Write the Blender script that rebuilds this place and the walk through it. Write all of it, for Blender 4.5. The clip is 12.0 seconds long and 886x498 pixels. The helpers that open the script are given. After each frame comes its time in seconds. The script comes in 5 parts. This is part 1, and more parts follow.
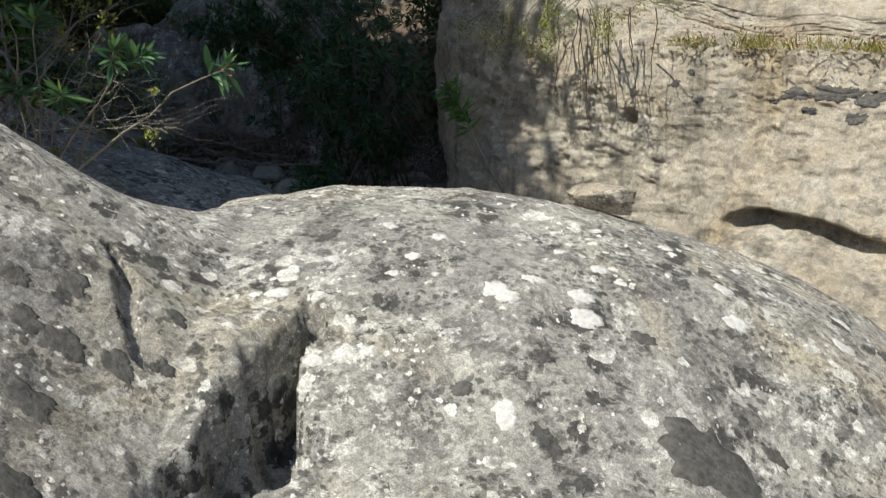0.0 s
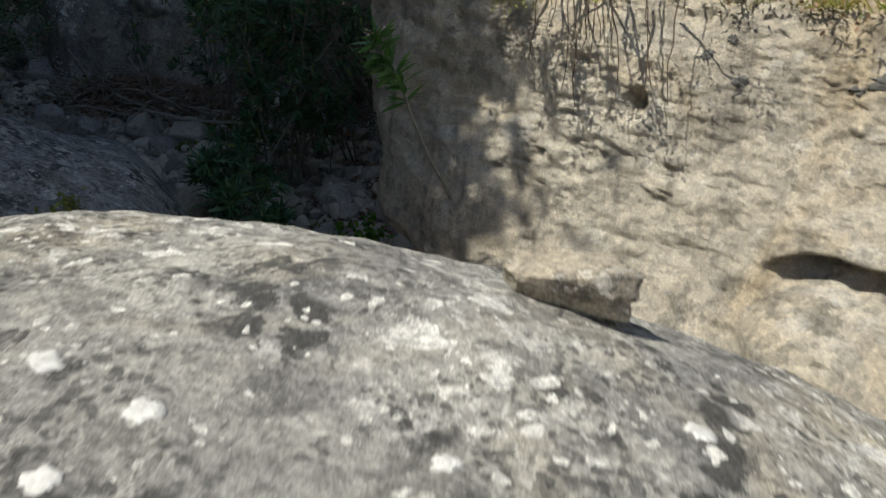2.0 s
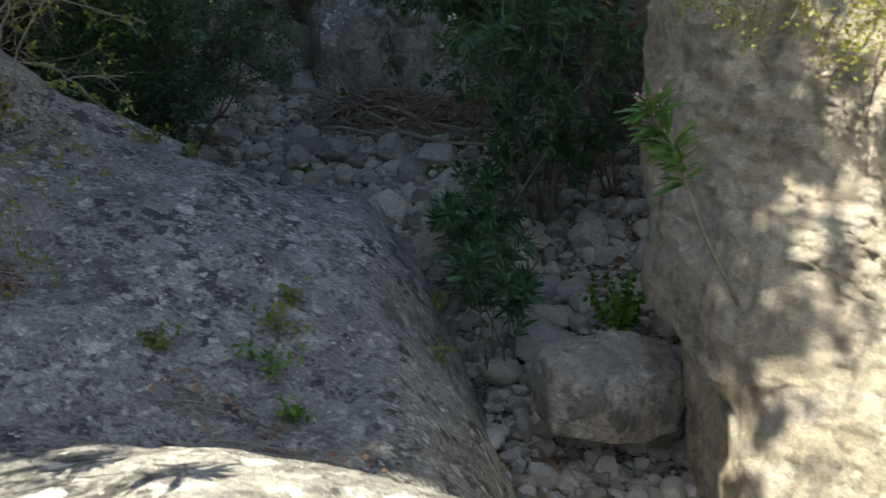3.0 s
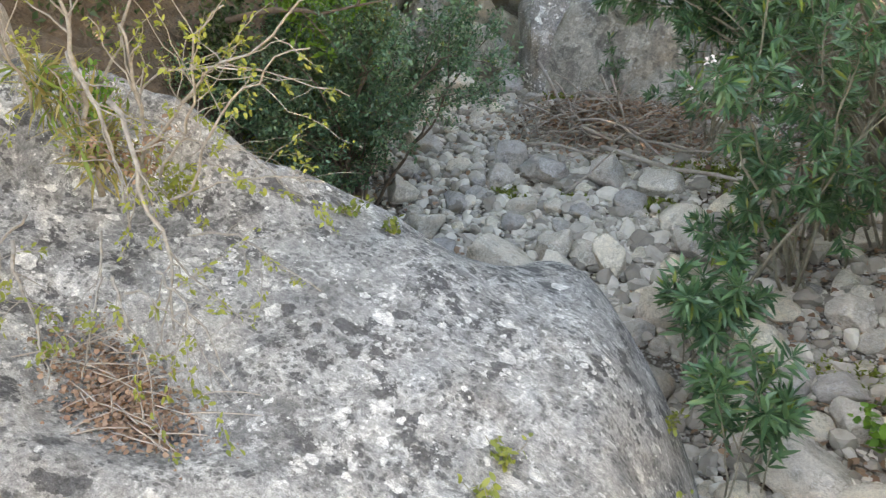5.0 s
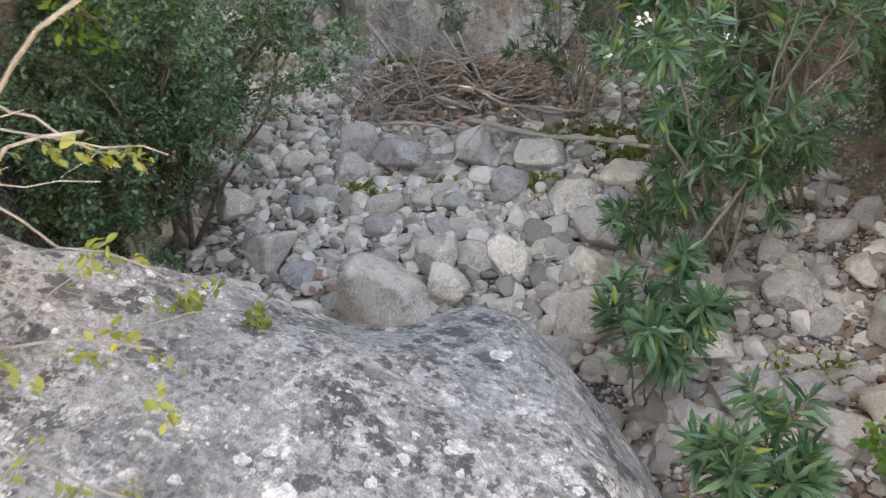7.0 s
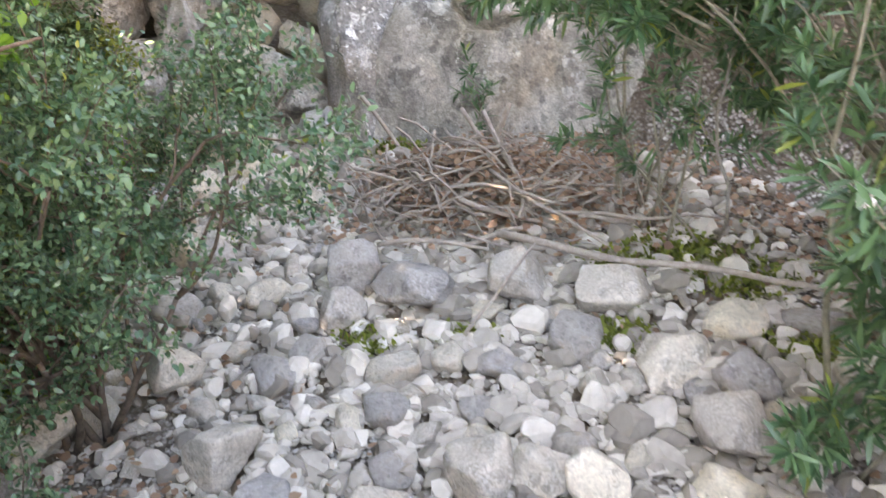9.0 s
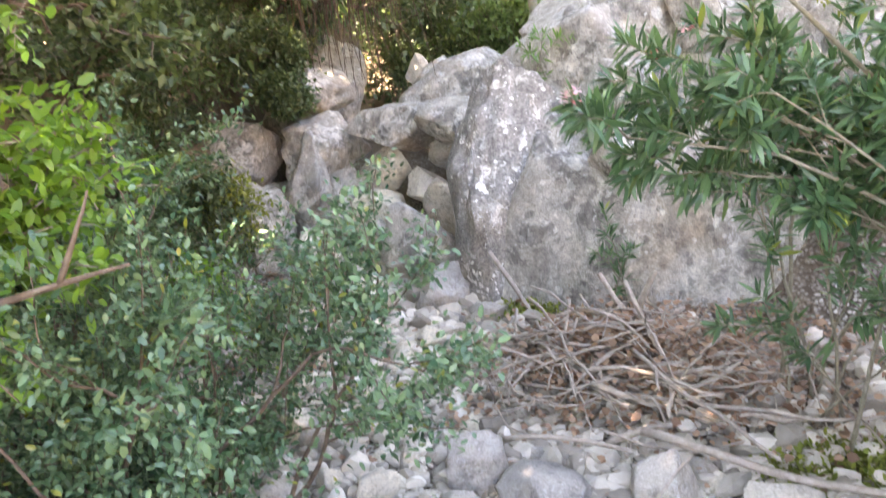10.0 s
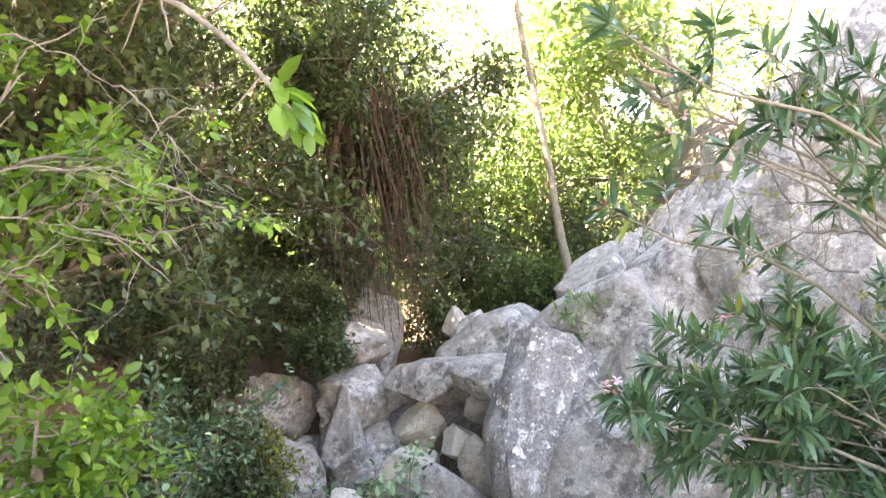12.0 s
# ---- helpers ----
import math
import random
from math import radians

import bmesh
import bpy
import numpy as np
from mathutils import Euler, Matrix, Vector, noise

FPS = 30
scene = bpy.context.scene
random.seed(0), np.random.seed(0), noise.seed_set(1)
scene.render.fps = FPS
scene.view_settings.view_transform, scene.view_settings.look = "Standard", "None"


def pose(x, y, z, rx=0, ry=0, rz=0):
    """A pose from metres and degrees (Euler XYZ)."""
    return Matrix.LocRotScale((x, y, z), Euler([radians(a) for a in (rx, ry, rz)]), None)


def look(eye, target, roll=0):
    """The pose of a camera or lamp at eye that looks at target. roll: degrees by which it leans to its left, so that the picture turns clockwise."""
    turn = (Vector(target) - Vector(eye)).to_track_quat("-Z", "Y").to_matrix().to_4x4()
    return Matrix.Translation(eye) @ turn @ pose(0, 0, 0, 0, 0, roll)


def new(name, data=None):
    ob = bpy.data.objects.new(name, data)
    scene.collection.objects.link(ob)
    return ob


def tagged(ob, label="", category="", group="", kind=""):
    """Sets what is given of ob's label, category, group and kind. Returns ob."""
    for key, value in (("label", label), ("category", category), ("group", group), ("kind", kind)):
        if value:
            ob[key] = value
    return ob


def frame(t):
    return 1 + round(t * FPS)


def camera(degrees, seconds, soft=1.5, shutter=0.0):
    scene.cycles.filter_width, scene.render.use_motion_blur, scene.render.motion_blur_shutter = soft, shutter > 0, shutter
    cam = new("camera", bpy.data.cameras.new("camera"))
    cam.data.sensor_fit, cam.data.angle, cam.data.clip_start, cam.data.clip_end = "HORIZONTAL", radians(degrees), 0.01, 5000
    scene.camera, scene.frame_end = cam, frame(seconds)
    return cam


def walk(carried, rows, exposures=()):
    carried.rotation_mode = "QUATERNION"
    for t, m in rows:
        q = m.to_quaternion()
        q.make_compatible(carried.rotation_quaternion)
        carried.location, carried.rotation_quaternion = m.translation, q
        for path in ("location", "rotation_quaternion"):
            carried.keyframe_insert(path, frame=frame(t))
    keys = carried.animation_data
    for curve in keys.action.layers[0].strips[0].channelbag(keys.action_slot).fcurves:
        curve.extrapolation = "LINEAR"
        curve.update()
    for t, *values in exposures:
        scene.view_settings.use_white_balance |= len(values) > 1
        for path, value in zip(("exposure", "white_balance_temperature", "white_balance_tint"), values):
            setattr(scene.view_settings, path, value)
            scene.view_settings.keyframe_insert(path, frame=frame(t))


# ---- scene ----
cam = camera(55.6, 12.0, soft=1.25, shutter=0.25)
METRES, EYE, TILT, LEAN, TURN = 8.0, 1.5, -15.0, 0.0, 0.0
ROWS = [
    (0.0, 0.0, 0.0, 0.0, 0.0, 0.0, -0.0),
    (0.5, 0.0051, 0.0216, -0.0061, -0.77, -1.87, 0.25),
    (1.0, 0.023, 0.0826, -0.0001, -0.79, -2.47, 0.15),
    (1.5, 0.0373, 0.155, 0.0117, -0.77, -2.9, -1.01),
    (2.0, 0.0461, 0.2216, 0.044, -0.53, -3.03, -3.71),
    (2.5, 0.0499, 0.281, 0.085, 7.68, -4.49, -4.88),
    (3.0, 0.0293, 0.3188, 0.108, 16.77, -6.12, -4.59),
    (3.5, 0.0158, 0.3456, 0.1318, 20.43, -7.15, -5.27),
    (5.5, -0.0622, 0.4277, 0.1858, 31.03, -12.13, -6.07),
    (6.0, -0.0859, 0.4561, 0.1963, 28.24, -14.34, -4.91),
    (6.5, -0.1127, 0.485, 0.1998, 19.88, -13.09, -2.95),
    (8.5, -0.2028, 0.7015, 0.2037, 13.76, -13.18, 1.09),
    (9.0, -0.229, 0.747, 0.2222, 15.4, -9.43, -0.1),
    (9.5, -0.2466, 0.78, 0.2463, 22.02, -7.97, 0.48),
    (10.0, -0.2522, 0.8051, 0.2619, 24.03, -1.97, -0.72),
    (10.5, -0.2563, 0.8017, 0.2749, 26.65, 4.85, -0.53),
    (11.0, -0.2553, 0.8022, 0.2781, 27.23, 7.48, -1.06),
    (11.5, -0.255, 0.8026, 0.2814, 26.69, 10.6, -1.73),
    (12.0, -0.2546, 0.803, 0.2856, 26.2, 13.81, -1.83),
]
EXPOSURES = [  # seconds, stops, kelvin, tint
    (0.0, 0.28, 6450, 8), (2.1, 0.3, 6450, 8), (2.5, 0.5, 6250, 6), (3.0, 1.45, 7000, 6), (3.5, 2.95, 8200, 9), (5.3, 4.05, 9100, 12),
    (8.3, 4.5, 9400, 23), (9.5, 5.05, 9450, 21), (10.2, 5.1, 8700, 24), (11.0, 5.05, 8200, 23), (12.0, 4.85, 8200, 22)]
walk(cam, [(t, pose(0, 0, EYE, TILT, LEAN, TURN) @ pose(METRES * x, METRES * y, METRES * z, 90 + pitch, roll, yaw)) for t, x, y, z, yaw, pitch, roll in ROWS], EXPOSURES)

# ---- light ----
SUN = Vector((-0.62, -0.42, 1.15)).normalized()
world = bpy.data.worlds.new("sky")
scene.world = world
world.use_nodes = True
sky = world.node_tree.nodes.new("ShaderNodeTexSky")
sky.sky_type, sky.sun_disc = "NISHITA", False
sky.sun_elevation, sky.sun_rotation = math.asin(SUN.z), math.atan2(SUN.x, SUN.y)
back = world.node_tree.nodes["Background"]
back.inputs["Strength"].default_value = 0.1
world.node_tree.links.new(sky.outputs[0], back.inputs["Color"])
sun = new("sun", bpy.data.lights.new("sun", "SUN"))
sun.data.energy, sun.data.angle, sun.data.color = 4.8, radians(0.6), (1.0, 0.95, 0.86)
sun.matrix_world = look(SUN * 30, (0, 0, 0))


# ---- materials ----
class Nodes:
    """A material's node tree, with short ways to add nodes."""

    def __init__(self, name):
        self.mat = bpy.data.materials.new(name)
        self.mat.use_nodes = True
        self.tree = self.mat.node_tree
        self.bsdf = self.tree.nodes["Principled BSDF"]
        self.out = self.tree.nodes["Material Output"]
        self.coord = self.tree.nodes.new("ShaderNodeTexCoord").outputs["Object"]

    def add(self, kind, **links):
        node = self.tree.nodes.new(kind)
        for key, value in links.items():
            self.put(node.inputs[key], value)
        return node

    def put(self, socket, value):
        if isinstance(value, bpy.types.NodeSocket):
            self.tree.links.new(value, socket)
        elif isinstance(value, tuple) and len(value) == 3 and socket.type == "RGBA":
            socket.default_value = (*value, 1)
        else:
            socket.default_value = value

    def noise(self, scale, detail=4.0, rough=0.55, twist=0.0, vec=None):
        return self.add("ShaderNodeTexNoise", Vector=vec or self.coord, Scale=scale, Detail=detail, Roughness=rough, Distortion=twist).outputs["Fac"]

    def cells(self, scale, vec=None, feature="F1"):
        node = self.add("ShaderNodeTexVoronoi", Vector=vec or self.coord, Scale=scale)
        node.feature = feature
        return node

    def step(self, value, low, high, a=0.0, b=1.0):
        node = self.add("ShaderNodeMapRange", Value=value)
        node.inputs["From Min"].default_value, node.inputs["From Max"].default_value = low, high
        node.inputs["To Min"].default_value, node.inputs["To Max"].default_value = a, b
        return node.outputs["Result"]

    def math(self, op, a, b=0.0):
        node = self.tree.nodes.new("ShaderNodeMath")
        node.operation = op
        self.put(node.inputs[0], a)
        self.put(node.inputs[1], b)
        return node.outputs[0]

    def mix(self, fac, a, b, blend="MIX"):
        node = self.tree.nodes.new("ShaderNodeMix")
        node.data_type, node.blend_type = "RGBA", blend
        self.put(node.inputs["Factor"], fac)
        self.put(node.inputs[6], a)
        self.put(node.inputs[7], b)
        return node.outputs[2]

    def shift(self, amount, scale):
        """The coordinates, bent by noise."""
        n = self.add("ShaderNodeTexNoise", Vector=self.coord, Scale=scale, Detail=3.0)
        v = self.tree.nodes.new("ShaderNodeVectorMath")
        v.operation = "MULTIPLY_ADD"
        self.put(v.inputs[0], n.outputs["Color"])
        v.inputs[1].default_value = (amount, amount, amount)
        self.put(v.inputs[2], self.coord)
        return v.outputs[0]

    def stretch(self, x, y, z):
        m = self.add("ShaderNodeMapping", Vector=self.coord)
        m.inputs["Scale"].default_value = (x, y, z)
        return m.outputs[0]

    def bump(self, height, distance, strength=1.0, normal=None):
        node = self.add("ShaderNodeBump", Height=height, Distance=distance, Strength=strength)
        if normal:
            self.put(node.inputs["Normal"], normal)
        return node.outputs["Normal"]


def rock_material(name, light, dark, pale=(0.74, 0.73, 0.69), black=(0.07, 0.07, 0.068), warm=(0.42, 0.32, 0.2), pale_amount=0.5, black_amount=0.5, warm_amount=0.3, grain=1.0, relief=1.0, streaks=0.0, random_tone=0.0, contrast=1.0):
    n = Nodes(name)
    col = n.mix(n.step(n.noise(2.2, 6, 0.62, 0.4), 0.35, 0.65), dark, light)
    col = n.mix(n.math("MULTIPLY", n.step(n.noise(1.1, 5, 0.6, 0.8), 0.5, 0.68), warm_amount), col, warm)
    # broad stains
    stain = n.step(n.noise(4.2 * grain, 11, 0.72, 0.5), 0.53, 0.545)
    col = n.mix(n.math("MULTIPLY", stain, 0.5 * black_amount), col, black)
    fleck = n.math("MULTIPLY", n.step(n.noise(19.0 * grain, 9, 0.7, 0.4), 0.54, 0.555), n.step(n.noise(2.7 * grain, 4, 0.6), 0.45, 0.58))
    col = n.mix(n.math("MULTIPLY", fleck, 0.6 * black_amount), col, black)
    # crisp dark lichen
    bent = n.shift(0.22 / grain, 5.0 * grain)
    v = n.cells(7.0 * grain, bent)
    gate = n.step(n.noise(2.2 * grain, 5, 0.65), 0.49, 0.54)
    ragged = n.math("ADD", v.outputs["Distance"], n.step(n.noise(24.0 * grain, 6, 0.7), 0.3, 0.7, -0.2, 0.2))
    spots = n.math("MULTIPLY", n.step(ragged, 0.43, 0.395), gate)
    col = n.mix(n.math("MULTIPLY", spots, black_amount), col, black)
    v3 = n.cells(26.0 * grain, n.shift(0.04 / grain, 30.0 * grain))
    gate3 = n.step(n.noise(4.0 * grain, 4, 0.6), 0.47, 0.55)
    col = n.mix(n.math("MULTIPLY", n.math("MULTIPLY", n.step(v3.outputs["Distance"], 0.42, 0.37), gate3), 0.8 * black_amount), col, black)
    # pale rosettes, few and of uneven size
    for scale, seed, lo, share in ((7.0, 3.0, 0.52, 0.5), (15.0, 5.0, 0.53, 0.55), (36.0, 9.0, 0.53, 0.7)):
        bent2 = n.shift(0.75 / scale, 1.9 * scale)
        w = n.cells(scale * grain, bent2)
        pick = n.add("ShaderNodeSeparateColor", Color=w.outputs["Color"])
        size = n.step(pick.outputs[0], share, 1.0, 0.05, 0.46)
        disc = n.step(n.math("SUBTRACT", size, w.outputs["Distance"]), 0.0, 0.03)
        disc = n.math("MULTIPLY", disc, n.step(n.noise(0.7 * seed, 3, 0.6), lo - 0.06, lo + 0.02))
        col = n.mix(n.math("MULTIPLY", disc, pale_amount), col, pale)
    # ragged pale crust
    crust = n.math("MULTIPLY", n.step(n.noise(9.0 * grain, 11, 0.76, 0.3), 0.54, 0.552), n.step(n.noise(1.5 * grain, 4, 0.6), 0.42, 0.56))
    col = n.mix(n.math("MULTIPLY", crust, 0.75 * pale_amount), col, pale)
    speck = n.noise(150.0 * grain, 5, 0.75)
    col = n.mix(1.0, col, n.mix(n.step(speck, 0.3, 0.7), (1 - 0.55 * contrast,) * 3, (1 + 0.6 * contrast, 1 + 0.59 * contrast, 1 + 0.55 * contrast)), "MULTIPLY")
    mottle = n.noise(34.0 * grain, 6, 0.7)
    col = n.mix(1.0, col, n.mix(n.step(mottle, 0.3, 0.7), (1 - 0.45 * contrast,) * 3, (1 + 0.45 * contrast, 1 + 0.44 * contrast, 1 + 0.4 * contrast)), "MULTIPLY")
    if streaks:
        run = n.noise(1.0, 6, 0.65, 0.5, n.stretch(7.0, 7.0, 0.7))
        col = n.mix(n.math("MULTIPLY", n.step(run, 0.52, 0.66), streaks), col, (0.10, 0.095, 0.09))
    if random_tone:
        info = n.tree.nodes.new("ShaderNodeObjectInfo").outputs["Random"]
        tone = n.mix(info, (1 - random_tone, 1 - random_tone, 1 - random_tone * 0.85), (1 + random_tone, 1 + random_tone * 0.8, 1 + random_tone * 0.4))
        col = n.mix(1.0, col, tone, "MULTIPLY")
    n.put(n.bsdf.inputs["Base Color"], col)
    n.put(n.bsdf.inputs["Roughness"], n.step(mottle, 0.3, 0.7, 0.95, 0.78))
    n.bsdf.inputs["Specular IOR Level"].default_value = 0.25
    b = n.bump(n.noise(14.0 * grain, 9, 0.72), 0.03 * relief / grain)
    b = n.bump(speck, 0.004 * relief / grain, 0.8, b)
    n.put(n.bsdf.inputs["Normal"], b)
    return n.mat


def leaf_material(name, deep, fresh, gloss=0.45, through_light=0.3, yellow=None, yellow_share=0.04, tint=None):
    n = Nodes(name)
    geo = n.tree.nodes.new("ShaderNodeNewGeometry").outputs["Random Per Island"]
    col = n.mix(n.step(geo, 0.0, 1.0), deep, fresh)
    if yellow:
        col = n.mix(n.step(n.math("FRACT", n.math("MULTIPLY", geo, 37.0)), 1 - yellow_share - 0.01, 1 - yellow_share), col, yellow)
    col = n.mix(1.0, col, n.mix(n.noise(1.3, 3), (0.6, 0.65, 0.6), (1.4, 1.35, 1.3)), "MULTIPLY")
    n.put(n.bsdf.inputs["Base Color"], col)
    n.bsdf.inputs["Roughness"].default_value = gloss
    n.bsdf.inputs["Specular IOR Level"].default_value = 0.45
    t = n.add("ShaderNodeBsdfTranslucent", Color=n.mix(1.0, col, tint or (1.45, 1.5, 0.75), "MULTIPLY"))
    m = n.tree.nodes.new("ShaderNodeMixShader")
    m.inputs[0].default_value = through_light
    n.tree.links.new(n.bsdf.outputs[0], m.inputs[1])
    n.tree.links.new(t.outputs[0], m.inputs[2])
    n.tree.links.new(m.outputs[0], n.out.inputs[0])
    return n.mat


def plain_material(name, a, b, scale=20.0, rough=0.8, relief=0.003, islands=False, stretch=None):
    n = Nodes(name)
    fac = n.noise(scale, 6, 0.65, 0.0, n.stretch(*stretch) if stretch else None)
    col = n.mix(n.step(fac, 0.3, 0.7), a, b)
    if islands:
        geo = n.tree.nodes.new("ShaderNodeNewGeometry").outputs["Random Per Island"]
        col = n.mix(1.0, col, n.mix(geo, (0.5, 0.48, 0.46), (1.35, 1.35, 1.33)), "MULTIPLY")
    n.put(n.bsdf.inputs["Base Color"], col)
    n.bsdf.inputs["Roughness"].default_value = rough
    n.bsdf.inputs["Specular IOR Level"].default_value = 0.3
    n.put(n.bsdf.inputs["Normal"], n.bump(n.noise(scale * 2.5, 6, 0.7), relief))
    return n.mat


M_SLAB = rock_material("lichened_limestone", (0.46, 0.45, 0.41), (0.27, 0.265, 0.255), pale_amount=1.0, black_amount=0.9, warm=(0.52, 0.46, 0.34), warm_amount=0.75, grain=1.3)
M_DOME = rock_material("grey_limestone", (0.385, 0.38, 0.36), (0.24, 0.24, 0.23), pale_amount=0.6, black_amount=0.85, grain=1.35, contrast=1.0, warm=(0.33, 0.30, 0.25), warm_amount=0.4, streaks=0.25)
M_WALL = rock_material("cream_limestone", (0.76, 0.695, 0.57), (0.60, 0.535, 0.43), pale_amount=0.3, black_amount=0.35, warm=(0.58, 0.46, 0.29), warm_amount=0.75, contrast=0.5, relief=2.0, streaks=0.5, grain=0.7)
M_CLIFF = rock_material("weathered_cliff_limestone", (0.56, 0.53, 0.475), (0.36, 0.335, 0.295), pale_amount=0.6, black_amount=0.5, warm=(0.40, 0.29, 0.19), warm_amount=0.6, streaks=0.35, grain=0.6, contrast=0.7)
M_STONE = rock_material("creek_stone", (0.58, 0.55, 0.49), (0.41, 0.39, 0.345), pale_amount=0.35, black_amount=0.3, warm=(0.52, 0.40, 0.29), warm_amount=0.75, grain=2.0, relief=0.6, random_tone=0.32, contrast=0.5)
M_STONE_WARM = rock_material("pitted_stone", (0.48, 0.43, 0.35), (0.30, 0.26, 0.2), pale_amount=0.3, black_amount=0.5, grain=2.5, relief=0.8)
M_PILLAR = rock_material("spotted_grey_limestone", (0.36, 0.345, 0.33), (0.24, 0.23, 0.22), pale=(0.75, 0.74, 0.72), pale_amount=1.0, black_amount=0.35, grain=1.3)
M_PEBBLE = plain_material("pebbles", (0.37, 0.34, 0.29), (0.53, 0.49, 0.425), 9.0, 0.85, 0.004, islands=True)
n = Nodes("soil_and_gravel")
soil = n.mix(n.step(n.noise(6.0, 7, 0.7), 0.3, 0.7), (0.085, 0.062, 0.042), (0.20, 0.155, 0.11))
grit = n.cells(38.0, n.shift(0.02, 40.0))
grain_col = n.mix(n.add("ShaderNodeSeparateColor", Color=grit.outputs["Color"]).outputs[0], (0.28, 0.26, 0.23), (0.55, 0.53, 0.49))
grain_col = n.mix(n.step(grit.outputs["Distance"], 0.35, 0.6), grain_col, (0.10, 0.085, 0.065))
low_ground = n.step(n.add("ShaderNodeSeparateXYZ", Vector=n.coord).outputs["Z"], 0.55, 0.1)
n.put(n.bsdf.inputs["Base Color"], n.mix(n.math("MULTIPLY", n.step(n.noise(1.3, 5, 0.65), 0.40, 0.54), low_ground), soil, grain_col))
n.bsdf.inputs["Roughness"].default_value = 0.95
n.put(n.bsdf.inputs["Normal"], n.bump(grit.outputs["Distance"], -0.012, 1.0, n.bump(n.noise(18.0, 7, 0.7), 0.02)))
M_SOIL = n.mat
M_OLEANDER = leaf_material("oleander_leaf", (0.034, 0.094, 0.047), (0.115, 0.21, 0.098), 0.36, 0.22, (0.22, 0.26, 0.06), 0.02, (1.2, 1.35, 0.85))
M_SHOOT = leaf_material("young_oleander_leaf", (0.07, 0.16, 0.05), (0.16, 0.29, 0.09), 0.4, 0.3)
M_LENTISK = leaf_material("lentisk_leaf", (0.024, 0.078, 0.042), (0.15, 0.25, 0.145), 0.32, 0.22, (0.2, 0.22, 0.05), 0.02)
M_FRESH = leaf_material("fresh_leaf", (0.06, 0.15, 0.03), (0.18, 0.33, 0.05), 0.45, 0.38)
M_OLIVE = leaf_material("yellow_green_leaf", (0.14, 0.17, 0.035), (0.27, 0.28, 0.06), 0.5, 0.35)
M_WOODS = leaf_material("woodland_leaf", (0.035, 0.07, 0.032), (0.12, 0.165, 0.075), 0.42, 0.28)
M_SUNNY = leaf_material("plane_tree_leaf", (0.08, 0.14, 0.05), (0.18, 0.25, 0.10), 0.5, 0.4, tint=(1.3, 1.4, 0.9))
M_DRY = leaf_material("dead_leaf", (0.18, 0.105, 0.07), (0.36, 0.24, 0.165), 0.7, 0.15, tint=(1.2, 1.0, 0.8))
M_MOSS = leaf_material("moss", (0.09, 0.12, 0.02), (0.2, 0.23, 0.04), 0.7, 0.2)
M_HAY = leaf_material("dry_grass", (0.20, 0.17, 0.06), (0.36, 0.30, 0.13), 0.6, 0.3, (0.14, 0.2, 0.04), 0.3)
M_TWIG = plain_material("pale_twig_bark", (0.16, 0.145, 0.12), (0.33, 0.305, 0.26), 40.0, 0.85)
M_STICK = plain_material("driftwood", (0.25, 0.21, 0.175), (0.44, 0.39, 0.335), 30.0, 0.85, 0.003, islands=True)
M_BARK = plain_material("dark_bark", (0.075, 0.055, 0.04), (0.19, 0.15, 0.115), 25.0, 0.9, 0.006)
M_STEM = plain_material("oleander_bark", (0.15, 0.14, 0.10), (0.30, 0.27, 0.2), 30.0, 0.8)
M_ROOT = plain_material("hanging_root", (0.05, 0.036, 0.026), (0.14, 0.10, 0.075), 30.0, 0.9)
M_PETAL = leaf_material("oleander_petal", (0.78, 0.42, 0.50), (0.86, 0.62, 0.68), 0.6, 0.3, tint=(1.1, 0.9, 0.9))
M_PALE_PETAL = leaf_material("pale_petal", (0.82, 0.68, 0.68), (0.9, 0.82, 0.8), 0.6, 0.3, tint=(1.1, 1, 1))
M_BUD = leaf_material("oleander_bud", (0.5, 0.12, 0.13), (0.62, 0.26, 0.25), 0.6, 0.2, tint=(1.1, 0.8, 0.8))


# ---- building helpers ----
def hashed(ix, iy, iz, seed):
    h = (ix * 374761393 + iy * 668265263 + iz * 2147483647 + seed * 974634777) & 0xFFFFFFFF
    h = ((h ^ (h >> 13)) * 1274126177) & 0xFFFFFFFF
    return ((h ^ (h >> 16)) & 0xFFFF) / 32767.5 - 1.0


def lattice(p, seed=0):
    """Smooth value noise in -1..1 at points p (n x 3)."""
    i = np.floor(p).astype(np.int64)
    f = p - i
    f = f * f * f * (f * (f * 6 - 15) + 10)
    total = 0
    for dx in (0, 1):
        for dy in (0, 1):
            for dz in (0, 1):
                w = (f[:, 0] if dx else 1 - f[:, 0]) * (f[:, 1] if dy else 1 - f[:, 1]) * (f[:, 2] if dz else 1 - f[:, 2])
                total = total + w * hashed(i[:, 0] + dx, i[:, 1] + dy, i[:, 2] + dz, seed)
    return total


def fbm(p, freq, octaves=4, seed=0, gain=0.5):
    total, amp = 0, 1.0
    for k in range(octaves):
        total = total + amp * lattice(p * freq + 17.3 * k, seed + k)
        freq, amp = freq * 2.03, amp * gain
    return total


def smooth(a, b, v):
    t = np.clip((v - a) / (b - a), 0, 1)
    return t * t * (3 - 2 * t)


